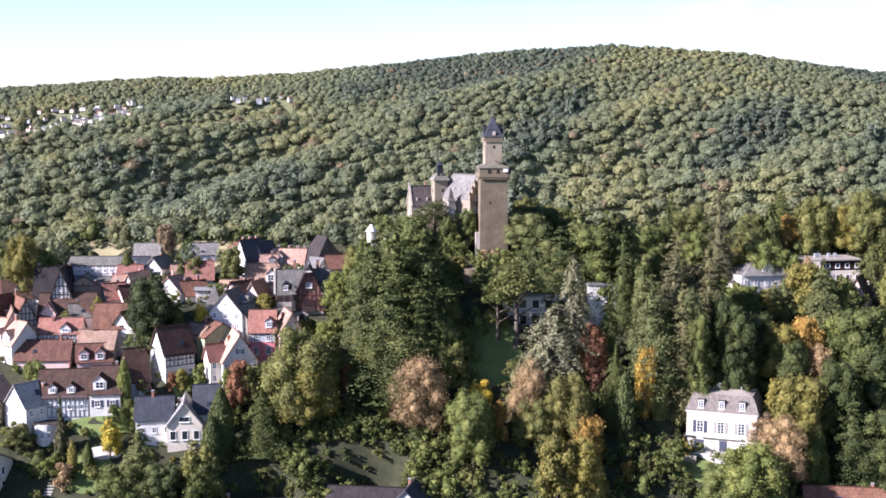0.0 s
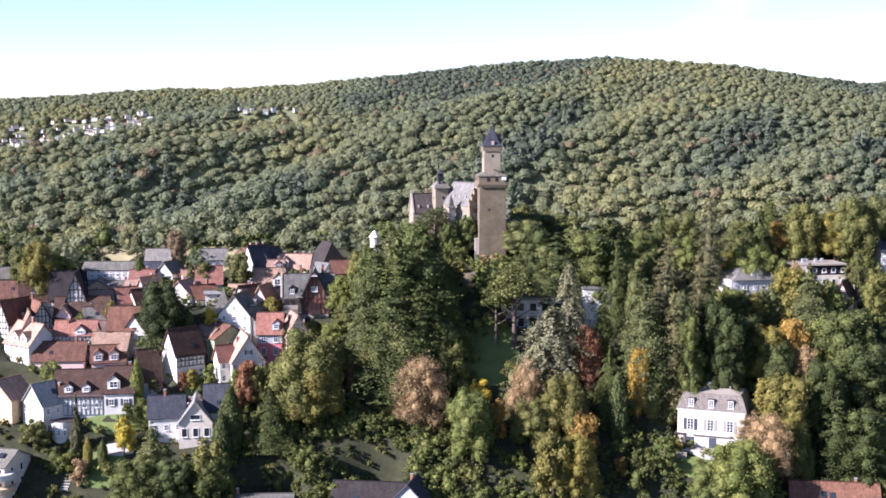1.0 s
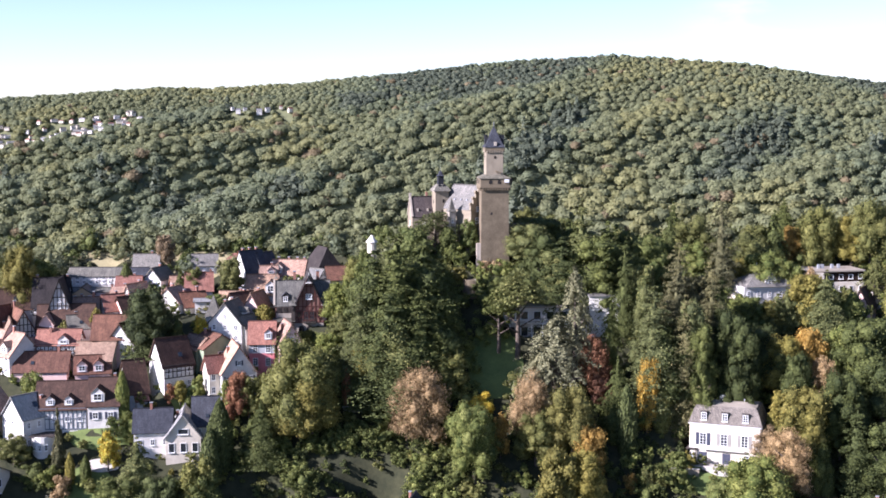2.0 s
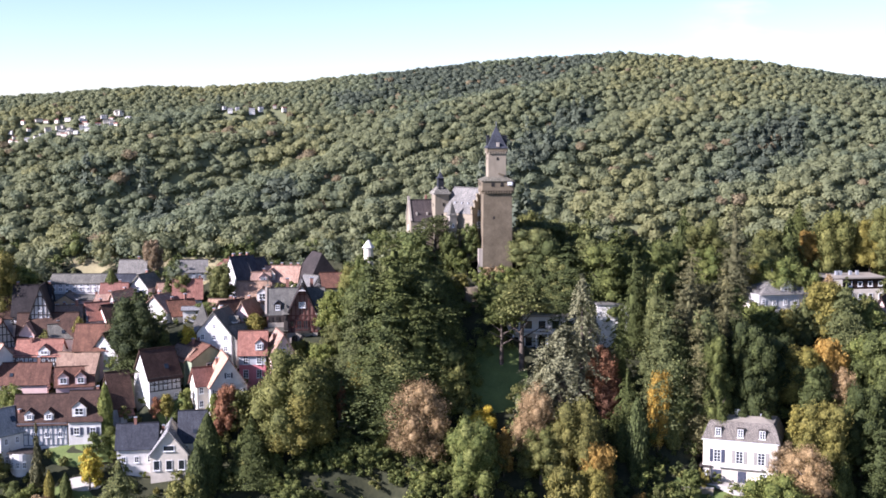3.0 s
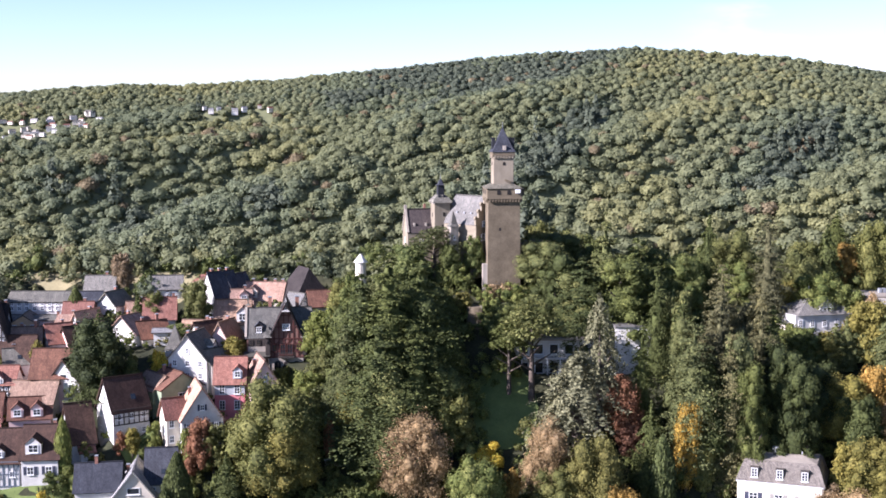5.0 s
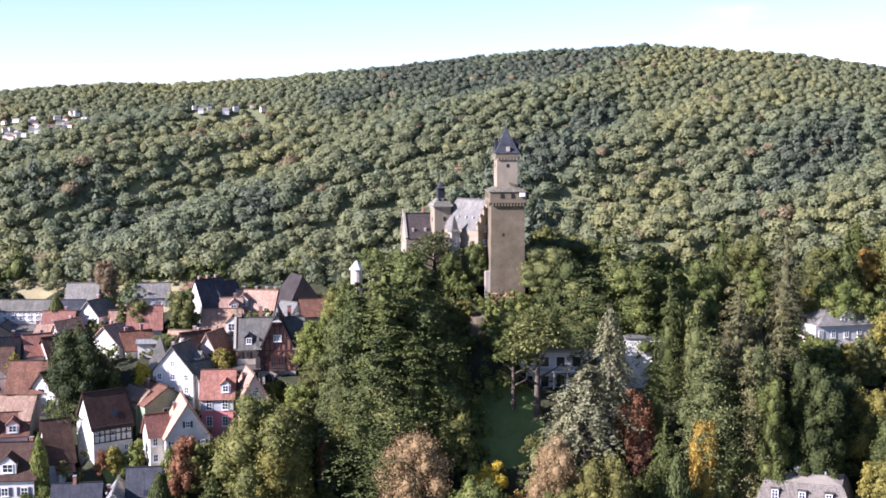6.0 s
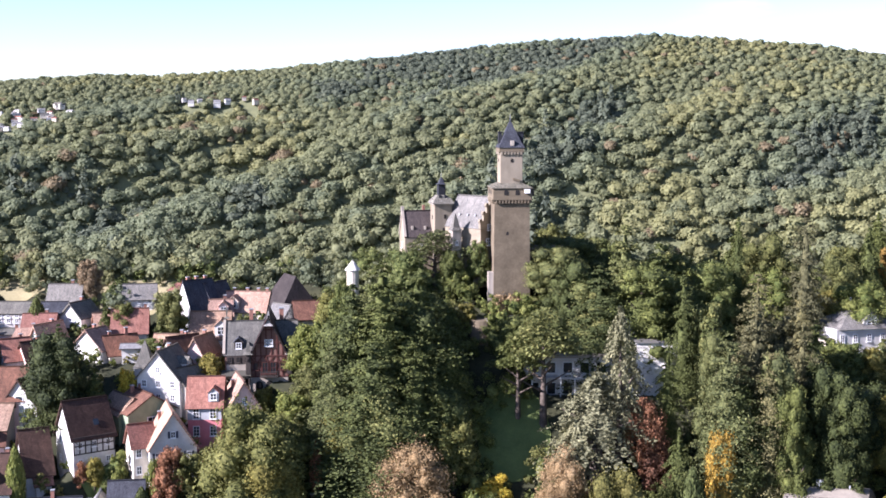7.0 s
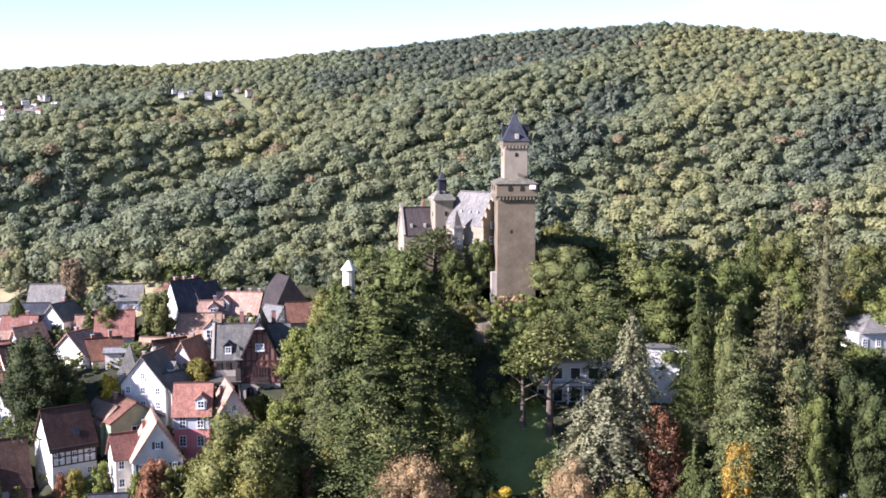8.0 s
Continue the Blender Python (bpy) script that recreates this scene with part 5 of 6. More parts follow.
def fast_mesh(name, pieces, material):
    """One mesh from arrays of (verts, faces with 3 or 4 corners)."""
    vs, loops, counts, off = [], [], [], 0
    for v, f in pieces:
        vs.append(v)
        loops.append((f + off).ravel())
        counts.append(np.full(len(f), f.shape[1]))
        off += len(v)
    v, loop, count = np.concatenate(vs), np.concatenate(loops), np.concatenate(counts)
    me = bpy.data.meshes.new(name)
    me.vertices.add(len(v))
    me.vertices.foreach_set("co", v.astype(np.float32).ravel())
    me.loops.add(len(loop))
    me.loops.foreach_set("vertex_index", loop.astype(np.int32))
    me.polygons.add(len(count))
    start = np.concatenate([[0], np.cumsum(count)[:-1]])
    me.polygons.foreach_set("loop_start", start.astype(np.int32))
    me.materials.append(material)
    me.update(calc_edges=True)
    me.validate()
    return me


def unit_dirs(rng, k, low=-0.35):
    d = rng.normal(0, 1, (k * 2, 3))
    d /= np.linalg.norm(d, axis=1, keepdims=True)
    return d[d[:, 2] > low][:k]


def billowed(rng, base, lobes, wide):
    """A dome swollen into rounded billows with creases between them."""
    v, f = base
    used = v[f].mean(axis=1)[:, 2] > -0.3
    d = unit_dirs(rng, lobes, -0.1)
    near = np.arccos(np.clip(v @ d.T, -1, 1))
    swell = np.exp(-(near / wide) ** 2) * rng.uniform(0.7, 1.1, len(d))
    rad = 0.7 + 0.3 * swell.max(axis=1) + rng.normal(0, 0.022, len(v))
    return v * rad[:, None], f[used]


pick = np.random.default_rng(11)
DOMES = {n: [billowed(pick, base, lobes, wide) for i in range(12)] for n, base, lobes, wide in ((1, ICO1, 6, 0.6), (2, ICO2, 14, 0.38))}


def wood_crown(rng, x, y, z, r, tall, fine, leaves):
    """One far crown: a billowed dome with a skin of small leaf clumps."""
    v, f = DOMES[fine][rng.integers(12)]
    a = rng.uniform(0, 6.28)
    spin = np.array([[math.cos(a), math.sin(a), 0], [-math.sin(a), math.cos(a), 0], [0, 0, 1]])
    p = (v @ spin) * np.array([r, r * rng.uniform(0.85, 1.1), tall])
    c = np.array([x, y, z])
    g = p[f[rng.integers(0, len(f), leaves)]]
    w = rng.dirichlet((1, 1, 1), leaves)[:, :, None]
    at = (g * w).sum(axis=1)
    d = at / (np.linalg.norm(at, axis=1, keepdims=True) + 1e-6)
    d[:, 2] += 0.25
    at = at * rng.uniform(0.95, 1.14, (leaves, 1)) + rng.normal(0, 0.04 * r, at.shape)
    return [(p * 0.94 + c, f), quads(rng, at + c, d, 0.066 * r + 0.05, 0, 0.42)]


def wood_spire(rng, x, y, z, r):
    """One far conifer: a rough tapering spire of drooping clumps."""
    h = r * rng.uniform(2.2, 3.0)
    k = 70
    q = rng.uniform(0, 1, k) ** 1.3
    a = rng.uniform(0, 6.28, k)
    w = r * 0.75 * (1 - q) ** 0.9 * rng.uniform(0.6, 1.1, k) + 0.04
    d = np.stack([np.cos(a), np.sin(a), np.full(k, 0.5)], 1)
    return [quads(rng, np.stack([x + w * np.cos(a), y + w * np.sin(a), z - 0.3 * r + q * h], 1), d, 0.2 * r, 0.1 * r, 0.4)]


rng = np.random.default_rng(7)
WOOD_TONES = ["green", "olive", "dark", "olive", "lime", "green", "russet"]
beds = {}
# dark plantations, and hollows whose shade is put into the crown tone
STANDS_AND_SHADE = ((37.8, 345.3, 6), (-16.7, 331.4, 5), (-98.1, 329.4, 7), (-128.4, 331.6, 11), (-65.4, 335.9, 5), (-27.5, 354.9, 6), (-76.3, 348.8, 6), (96.0, 342.4, 5), (57.6, 334.7, 5), (-43.0, 325.4, 4))
y = 313.0
while y < RIDGE_AT + 5:
    t = (y - 313) / (RIDGE_AT - 313)
    r0 = 3.1 - 2.1 * min(1, t) ** 0.8
    x = -0.42 * y - 6 + rng.uniform(0, 2)
    while x < 0.42 * y + 6:
        r = r0 * (0.45 + 1.0 * rng.random() ** 1.7)
        px, py = x + rng.uniform(-0.3, 0.3) * r, y + rng.uniform(-0.5, 0.5) * r0
        x += r * 0.9
        if any(abs(px - a) < 1.6 and -2.2 < py - b < 0.9 for a, b in clear_plots):
            continue
        k = 1.75 * noise.noise(Vector(((px - 1.2 * py) * 0.03, py * 0.07, 0.3))) + 0.6 * noise.noise(Vector((px * 0.1, py * 0.2, 5))) + rng.normal(0, 0.17)
        k -= 1.0 * sum(math.exp(-(((px - a) / d) ** 2 + ((py - b) / (0.5 * d)) ** 2)) for a, b, d in STANDS_AND_SHADE)
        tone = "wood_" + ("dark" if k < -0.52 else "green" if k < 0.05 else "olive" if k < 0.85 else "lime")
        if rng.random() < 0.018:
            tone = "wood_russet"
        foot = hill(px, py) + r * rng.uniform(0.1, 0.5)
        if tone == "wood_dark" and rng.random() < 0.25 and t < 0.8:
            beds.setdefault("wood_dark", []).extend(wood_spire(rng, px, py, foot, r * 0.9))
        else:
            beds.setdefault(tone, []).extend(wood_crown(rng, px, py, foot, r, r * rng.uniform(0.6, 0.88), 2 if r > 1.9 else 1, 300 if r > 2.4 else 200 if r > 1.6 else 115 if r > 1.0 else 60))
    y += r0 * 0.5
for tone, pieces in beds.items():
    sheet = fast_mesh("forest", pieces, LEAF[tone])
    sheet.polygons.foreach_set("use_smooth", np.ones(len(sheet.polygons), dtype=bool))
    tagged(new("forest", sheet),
           {"wood_dark": "dark conifer stands and shade-toned hollows in the woods on the hill", "wood_green": "green broadleaf crowns of the hillside woods",
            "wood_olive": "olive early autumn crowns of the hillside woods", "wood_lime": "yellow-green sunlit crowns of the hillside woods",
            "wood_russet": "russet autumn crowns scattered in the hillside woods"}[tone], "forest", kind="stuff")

# ---- trees ----
def lobes_broad(rng, w, h, k):
    """Centres and radii of the lobes of a broad, uneven crown, w wide and h high from its foot."""
    out = [(np.array([0, 0, h * 0.5]), np.array([w * 0.3, w * 0.3, h * 0.34]))]
    lean = rng.uniform(-0.08, 0.08, 2) * w
    for i in range(k):
        a = i * 2.4 + rng.uniform(-0.6, 0.6)
        q = (i + 0.5) / k
        up = 0.14 + 0.74 * q
        reach = w * 0.37 * math.sqrt(max(0.05, 1 - ((up - 0.4) / 0.53) ** 2)) * rng.uniform(0.7, 1.15)
        r = w * rng.uniform(0.08, 0.19)
        out.append((np.array([math.cos(a) * reach + lean[0] * up, math.sin(a) * reach + lean[1] * up, h * up + rng.uniform(-0.03, 0.05) * h]),
                    np.array([r, r, r * rng.uniform(0.8, 1.15)])))
    return out


def broad_crown(rng, w, h, leaves, leaf, lobes=13, thin=0.0):
    pieces = []
    ls = lobes_broad(rng, w, h, lobes)
    area = sum(r[0] ** 2 for _, r in ls[1:])
    for n, (c, r) in enumerate(ls):
        v, f = ICO2 if w > 6 else ICO1
        bump = rng.uniform(0.55, 0.92, (len(v), 1)) - thin * 0.6
        pieces.append((v * r * bump + c, f))
        k = max(10, int(leaves * (0.1 if n == 0 else r[0] ** 2 / area)))
        d = unit_dirs(rng, k, -0.7)
        pieces.append(quads(rng, c + d * r * rng.uniform(0.66, 1.34, (len(d), 1)) * np.array([1, 1, 0.92]), d, leaf))
    return pieces


def conifer_crown(rng, w, h, levels, leaf, shape=0.85, droop=0.25, gap=0.0, low=0.04, per=22):
    """Tiers of uneven boughs, each a drooping pad of needles, round a slim dark heart."""
    pieces = []
    cone = []
    for i in range(10):
        q = i / 9
        rr = w * 0.5 * (1 - q) ** 0.8 * 0.34 + 0.04
        cone += [(rr * math.cos(a), rr * math.sin(a), h * (low + 0.84 * q)) for a in [2 * math.pi * j / 9 for j in range(9)]]
    f = [(9 * i + j, 9 * i + (j + 1) % 9, 9 * i + 9 + (j + 1) % 9, 9 * i + 9 + j) for i in range(9) for j in range(9)]
    pieces.append((np.array(cone) * rng.uniform(0.9, 1.1, (90, 1)), np.array(f)))
    cs, ns = [], []
    for i in range(levels):
        q = min(0.99, (i + rng.uniform(-0.3, 1.1)) / levels) if i else 0.01
        z = h * (low + (0.985 - low) * q)
        reach = w * 0.5 * (1 - q ** 1.5) ** shape * rng.uniform(0.7, 1.12) * (0.8 + 0.2 * min(1, 6 * (q + 0.02))) + 0.1
        nb = max(3, int(4 + 6 * (1 - q)))
        for j in range(nb):
            if rng.random() < gap:
                continue
            a = 2 * math.pi * (j + rng.uniform(-0.45, 0.45)) / nb
            rr = reach * rng.uniform(0.55, 1.2)
            k = max(6, int(per * (0.4 + 0.6 * (1 - q)) * rng.uniform(0.7, 1.2)))
            u = rng.uniform(0.3, 1.0, k) ** 0.8
            side = rng.normal(0, 0.24, k) * rr * (1.15 - u * 0.6)
            x, y = math.cos(a) * rr * u - math.sin(a) * side, math.sin(a) * rr * u + math.cos(a) * side
            zz = z - droop * rr * u * u + 0.1 * rr * u - np.abs(side) * 0.35 - rng.uniform(0, 0.3, k) ** 1.5 * rr + rng.normal(0, 0.3, k) * leaf
            cs.append(np.stack([x, y, np.maximum(zz, 0.1)], 1))
            ns.append(np.tile((math.cos(a) * 0.7, math.sin(a) * 0.7, 0.6), (k, 1)))
    pieces.append(quads(rng, np.concatenate(cs), np.concatenate(ns), leaf))
    return pieces


def cedar_crown(rng, w, h, leaf, plates=11):
    """Flat, spreading plates of foliage at uneven heights."""
    cs, ns = [], []
    for i in range(plates):
        a = i * 2.4 + rng.uniform(-0.5, 0.5)
        q = (i + 0.5) / plates
        z = h * (0.6 + 0.38 * q)
        off = w * 0.3 * (1 - q * 0.85)
        rx = w * (0.27 - 0.12 * q)
        k = int(300 * (rx / (w * 0.25)) ** 2) + 40
        b = rng.uniform(0, 2 * math.pi, k)
        s = np.sqrt(rng.uniform(0, 1, k)) * rx
        px, py = math.cos(a) * off + s * np.cos(b), math.sin(a) * off + s * np.sin(b)
        pz = z + 0.05 * h * (1 - (s / rx) ** 2) + rng.uniform(-0.02, 0.02, k) * h
        cs += list(zip(px, py, pz))
        ns += [(0.1, 0.0, 1.0)] * k
    return [quads(rng, np.array(cs), np.array(ns), leaf)]


def weeping_crown(rng, w, h, leaf):
    """Hanging curtains of needles from arching boughs."""
    cs, ns = [], []
    for i in range(110):
        q = (i + rng.uniform(0, 1)) / 110
        z = h * (0.3 + 0.68 * q)
        a = rng.uniform(0, 2 * math.pi)
        reach = w * 0.56 * (1 - q) ** 0.6 * rng.uniform(0.55, 1.15) + 0.3
        for s in range(9):
            u = (s + 1) / 9
            x, y = math.cos(a) * reach * u, math.sin(a) * reach * u
            zz = z + 0.04 * h * math.sin(u * 3) - 0.05 * h * u * u
            for d in range(int(3 + 5 * u)):
                cs.append((x + rng.normal(0, 0.25), y + rng.normal(0, 0.25), max(0.2, zz - d * leaf * 0.8)))
                ns.append((math.cos(a), math.sin(a), 0.25))
    return [quads(rng, np.array(cs), np.array(ns), leaf, leaf * 0.5)]


def column_crown(rng, w, h, leaf, k):
    q = rng.uniform(0.02, 1, k)
    a = rng.uniform(0, 2 * math.pi, k)
    r = w * 0.5 * np.minimum(1, (1 - q) * 2.6) ** 0.7 * np.minimum(1, 0.55 + q * 2) * rng.uniform(0.85, 1.05, k)
    c = np.stack([r * np.cos(a), r * np.sin(a), q * h], 1)
    n = np.stack([np.cos(a), np.sin(a), np.full(k, 0.35)], 1)
    core = []
    for i in range(8):
        t = i / 7
        rr = w * 0.42 * min(1, (1 - t) * 2.6 + 0.02) ** 0.7 * min(1, 0.55 + t * 2)
        core += [(rr * math.cos(b), rr * math.sin(b), t * h * 0.97) for b in [2 * math.pi * j / 8 for j in range(8)]]
    f = [(8 * i + j, 8 * i + (j + 1) % 8, 8 * i + 8 + (j + 1) % 8, 8 * i + 8 + j) for i in range(7) for j in range(8)]
    return [(np.array(core), np.array(f)), quads(rng, c, n, leaf)]


def trunk_mesh(rng, h, r, limbs, reach, apart=False):
    """A tapered trunk with limbs."""
    def tube(p, q, a, b, n=7):
        d = (q - p).normalized()
        s = d.orthogonal().normalized()
        u = d.cross(s)
        v = [p + (s * math.cos(t) + u * math.sin(t)) * a for t in [2 * math.pi * i / n for i in range(n)]]
        v += [q + (s * math.cos(t) + u * math.sin(t)) * b for t in [2 * math.pi * i / n for i in range(n)]]
        f = [(i, (i + 1) % n, n + (i + 1) % n, n + i) for i in range(n)]
        return np.array([x[:] for x in v]), np.array(f)
    out = [tube(Vector((0, 0, -1.5)), Vector((0, 0, h * 0.5)), r * 1.15, r * 0.7), tube(Vector((0, 0, h * 0.5)), Vector((0.1, 0.05, h)), r * 0.7, r * 0.12)]
    for i in range(limbs):
        a = i * 2.4 + rng.uniform(-0.3, 0.3)
        z = h * (0.3 + 0.5 * i / max(1, limbs))
        out.append(tube(Vector((0, 0, z)), Vector((math.cos(a) * reach, math.sin(a) * reach, z + h * 0.16)), r * 0.42, r * 0.08, 5))
    if apart:
        return [fast_mesh("trunk", out[:2], M["bark"])] + [fast_mesh("limb", [p], M["bark"]) for p in out[2:]]
    return [fast_mesh("trunk", out, M["bark"])]


TREES = {}
TREE_WORDS = {"broad": "broadleaf tree", "conifer": "spruce", "cedar": "spreading cedar", "weeping": "weeping blue cedar", "column": "columnar cypress",
              "sequoia": "tall sequoia", "bush": "rounded garden shrub", "bare": "thinning autumn tree"}
TONE_WORDS = {"green": "fresh green", "olive": "olive green", "lime": "yellow-green", "yellow": "bright yellow", "gold": "golden", "orange": "orange-tinted",
              "russet": "russet brown", "copper": "copper red", "dark": "dark green", "deep": "shade-dark green", "pine": "grey-green", "wood_green": "green", "wood_olive": "olive green", "wood_lime": "yellow-green", "brownpine": "brownish green", "blue": "blue-grey"}


def tree_model(kind, tone, size, variant):
    """Crown and trunk of a tree of nominal size: wide and high in metres."""
    key = (kind, tone, size, variant)
    if key in TREES:
        return TREES[key]
    r = np.random.default_rng(100 * variant + 7 * size + len(kind) + 31 * len(tone))
    w, h = {1: (4.0, 5.0), 2: (8.0, 10.0), 3: (14.0, 17.0), 4: (14.0, 30.0)}[size]
    k = {1: 1600, 2: 5200, 3: 12500, 4: 14000}[size]
    leaf = {1: 0.115, 2: 0.14, 3: 0.145, 4: 0.15}[size]
    if kind == "broad":
        p = broad_crown(r, w, h, k, leaf, 12 + 9 * size)
    elif kind == "bare":
        p = broad_crown(r, w, h, int(k * 1.3), leaf * 0.7, 12 + 8 * size, 0.4)
    elif kind == "bush":
        p = [(v - np.array([0, 0, h * 0.22]), f) for v, f in broad_crown(r, w, h * 1.1, k, leaf, 9)]
    elif kind == "conifer":
        p = conifer_crown(r, w, h, 10 + 5 * size, leaf * 0.88, 0.95, 0.42, per=130)
    elif kind == "sequoia":
        p = conifer_crown(r, w, h, 11 + 6 * size, leaf * 0.9, 0.6, 0.22, 0.14, per=110)
    elif kind == "cedar":
        p = cedar_crown(r, w, h, leaf * 1.35, 8 + 2 * size)
    elif kind == "weeping":
        p = weeping_crown(r, w, h, leaf * 1.3)
    else:
        p = column_crown(r, w, h, leaf * 1.2, k)
    crown = fast_mesh("crown", p, LEAF[tone])
    limbs = {"broad": 6, "bare": 9, "cedar": 8, "weeping": 5}.get(kind, 0)
    trunk = trunk_mesh(r, h * (0.8 if kind not in ("bush",) else 0.4), 0.035 * h, limbs, w * 0.3, kind == "cedar")
    TREES[key] = (crown, trunk, w, h)
    return TREES[key]


PLANTED = 0


def plant(kind, tone, x, y, top, width, base=None):
    """A tree whose tip is at height top above the sea of the plan and whose foot stands on the ground."""
    global PLANTED
    PLANTED += 1
    z = hill(x, y) if base is None else base
    h = max(1.5, top - z)
    size = 1 if width < 5.5 else 2 if width < 10 and h < 20 else 3 if h < 22 else 4
    crown, trunk, w0, h0 = tree_model(kind, tone, size, PLANTED % 3)
    t = new({"broad": "tree", "bare": "tree", "bush": "shrub", "column": "cypress", "weeping": "weeping_cedar"}.get(kind, kind))
    t.matrix_basis = pose(x, y, z, 0, 0, (PLANTED * 77) % 360) @ Matrix.Diagonal((width / w0, width / w0, h / h0, 1))
    tall = "" if kind in ("bush", "sequoia") else "low " if h < 6 else "tall " if h > 14 else ""
    tagged(t, tall + TONE_WORDS[tone] + " " + TREE_WORDS[kind] + (" in the park slope" if x > -45 else " between the town houses"),
           "shrub" if kind == "bush" else "tree", "park trees" if x > -45 else "town trees")
    part("crown", crown, t)
    for wood in trunk:
        part("limb" if wood.name.startswith("limb") else "trunk", wood, t)
    return t


# the dark conifer group below the keep
plant("conifer", "dark", -11.1, 261.6, 73.5, 26.55)
plant("conifer", "dark", -16.5, 262.4, 68.2, 19.78)
plant("conifer", "dark", -4.4, 268.0, 73.6, 25.06)
plant("conifer", "dark", -12.6, 253.6, 60.3, 26.67)
plant("conifer", "dark", -5.2, 254.9, 58.7, 22.44)
plant("conifer", "pine", -19.8, 258.7, 58.2, 15.94)
plant("conifer", "dark", 0.9, 264.8, 58.6, 14.02)
plant("conifer", "dark", -9.0, 274.4, 64.4, 21.99)
plant("sequoia", "pine", -13.6, 274.4, 70.2, 12.44)
plant("cedar", "pine", -2.0, 293.0, 73.6, 15.5)
plant("broad", "green", 6.6, 291.5, 72.2, 5.5)
plant("broad", "dark", 1.0, 290.0, 70.5, 6.0)
plant("broad", "olive", -21.8, 284.0, 62.9, 8.28)
plant("broad", "green", -25.4, 274.4, 58.4, 8.68)
plant("broad", "lime", 4.0, 281.5, 60.9, 5.0)
plant("conifer", "dark", 0.6, 279.0, 63.0, 9.0)
plant("broad", "russet", 10.6, 286.0, 61.5, 4.6)
plant("broad", "russet", 12.7, 289.3, 62.5, 8.46)
plant("broad", "olive", 17.3, 288.0, 61.6, 7.65)
plant("broad", "dark", -17.3, 264.8, 61.5, 15.27)
plant("broad", "dark", -6.9, 268.0, 63.8, 16.89)
plant("broad", "pine", -11.4, 254.9, 50.5, 17.26)
plant("broad", "dark", -1.1, 258.7, 49.7, 12.16)
plant("broad", "dark", -3.5, 278.7, 63.7, 11.78)
plant("broad", "green", -7.5, 289.3, 70.8, 9.23)
plant("broad", "green", -19.5, 278.7, 65.5, 6.78)
# right of the keep
plant("broad", "dark", 38.1, 278.7, 69.7, 16.20)
plant("broad", "pine", 28.8, 281.3, 66.4, 13.40)
plant("broad", "dark", 47.5, 280.0, 59.0, 11.85)
plant("broad", "brownpine", 60.7, 264.8, 61.5, 13.88)
plant("broad", "deep", 51.8, 253.6, 50.7, 14.52)
plant("broad", "dark", 14.2, 274.4, 59.9, 10.13)
plant("broad", "green", 45.1, 284.0, 64.5, 10.54)
plant("broad", "pine", 21.9, 289.3, 71.2, 13.84)
plant("broad", "dark", 27.4, 297.3, 72.6, 11.11)
plant("broad", "olive", 23.4, 307.5, 74.2, 9.89)
plant("conifer", "pine", 35.4, 284.0, 78.5, 24.09)
plant("conifer", "dark", 42.2, 284.0, 73.3, 22.88)
plant("conifer", "dark", 29.9, 278.7, 69.7, 22.39)
plant("broad", "dark", 32.9, 284.0, 64.5, 13.55)
plant("column", "green", 36.4, 286.7, 63.8, 5.17)
plant("conifer", "dark", 45.9, 277.3, 68.7, 13.80)
plant("broad", "pine", 50.0, 271.2, 63.1, 7.42)
plant("sequoia", "brownpine", 56.4, 261.6, 70.1, 14.23)
plant("sequoia", "brownpine", 63.9, 261.6, 66.2, 12.59)
plant("conifer", "dark", 62.8, 307.5, 75.7, 9.56)
plant("conifer", "dark", 94.0, 311.2, 76.6, 11.87)
plant("broad", "green", 53.7, 289.3, 68.4, 10.77)
plant("broad", "olive", 66.5, 297.3, 72.0, 12.70)
plant("broad", "olive", 100.6, 303.8, 75.2, 12.68)
plant("broad", "lime", 110.1, 301.9, 73.1, 10.33)
plant("broad", "olive", 114.5, 300.0, 76.0, 12.83)
plant("broad", "olive", 124.2, 303.8, 76.9, 13.01)
plant("broad", "orange", 94.8, 303.8, 69.3, 6.50)
plant("broad", "olive", 84.5, 303.8, 70.0, 9.76)
plant("broad", "green", 83.3, 289.3, 64.5, 13.84)
plant("broad", "lime", 79.6, 292.0, 61.8, 9.33)
plant("broad", "yellow", 85.1, 289.3, 59.8, 4.00)
plant("broad", "green", 89.5, 286.7, 61.8, 7.91)
plant("broad", "lime", 91.6, 274.4, 59.6, 8.97)
plant("conifer", "pine", 93.6, 268.0, 62.1, 16.61)
plant("conifer", "pine", 83.5, 274.4, 55.4, 8.39)
plant("weeping", "olive", 110.6, 284.0, 62.6, 10.09)
plant("broad", "olive", 113.2, 274.4, 58.4, 7.23)
plant("broad", "green", 77.1, 274.4, 54.3, 8.10)
plant("broad", "lime", 81.9, 273.6, 53.4, 7.21)
plant("broad", "pine", 87.7, 274.4, 54.7, 7.23)
plant("broad", "russet", 94.0, 283.5, 60.3, 5.11)
plant("broad", "green", 100.2, 272.8, 55.7, 8.62)
plant("broad", "deep", 104.9, 266.4, 50.4, 8.39)
plant("sequoia", "brownpine", 71.5, 286.0, 78.0, 12.0)
plant("conifer", "dark", 59.4, 292.0, 75.2, 8.5)
plant("conifer", "dark", 44.6, 270.0, 69.1, 9.5)
plant("sequoia", "dark", 48.6, 262.0, 62.5, 11.0)
plant("sequoia", "brownpine", 55.3, 258.0, 66.0, 12.0)
plant("sequoia", "brownpine", 63.6, 258.0, 63.6, 10.5)
plant("broad", "pine", 47.7, 254.0, 59.8, 7.4)
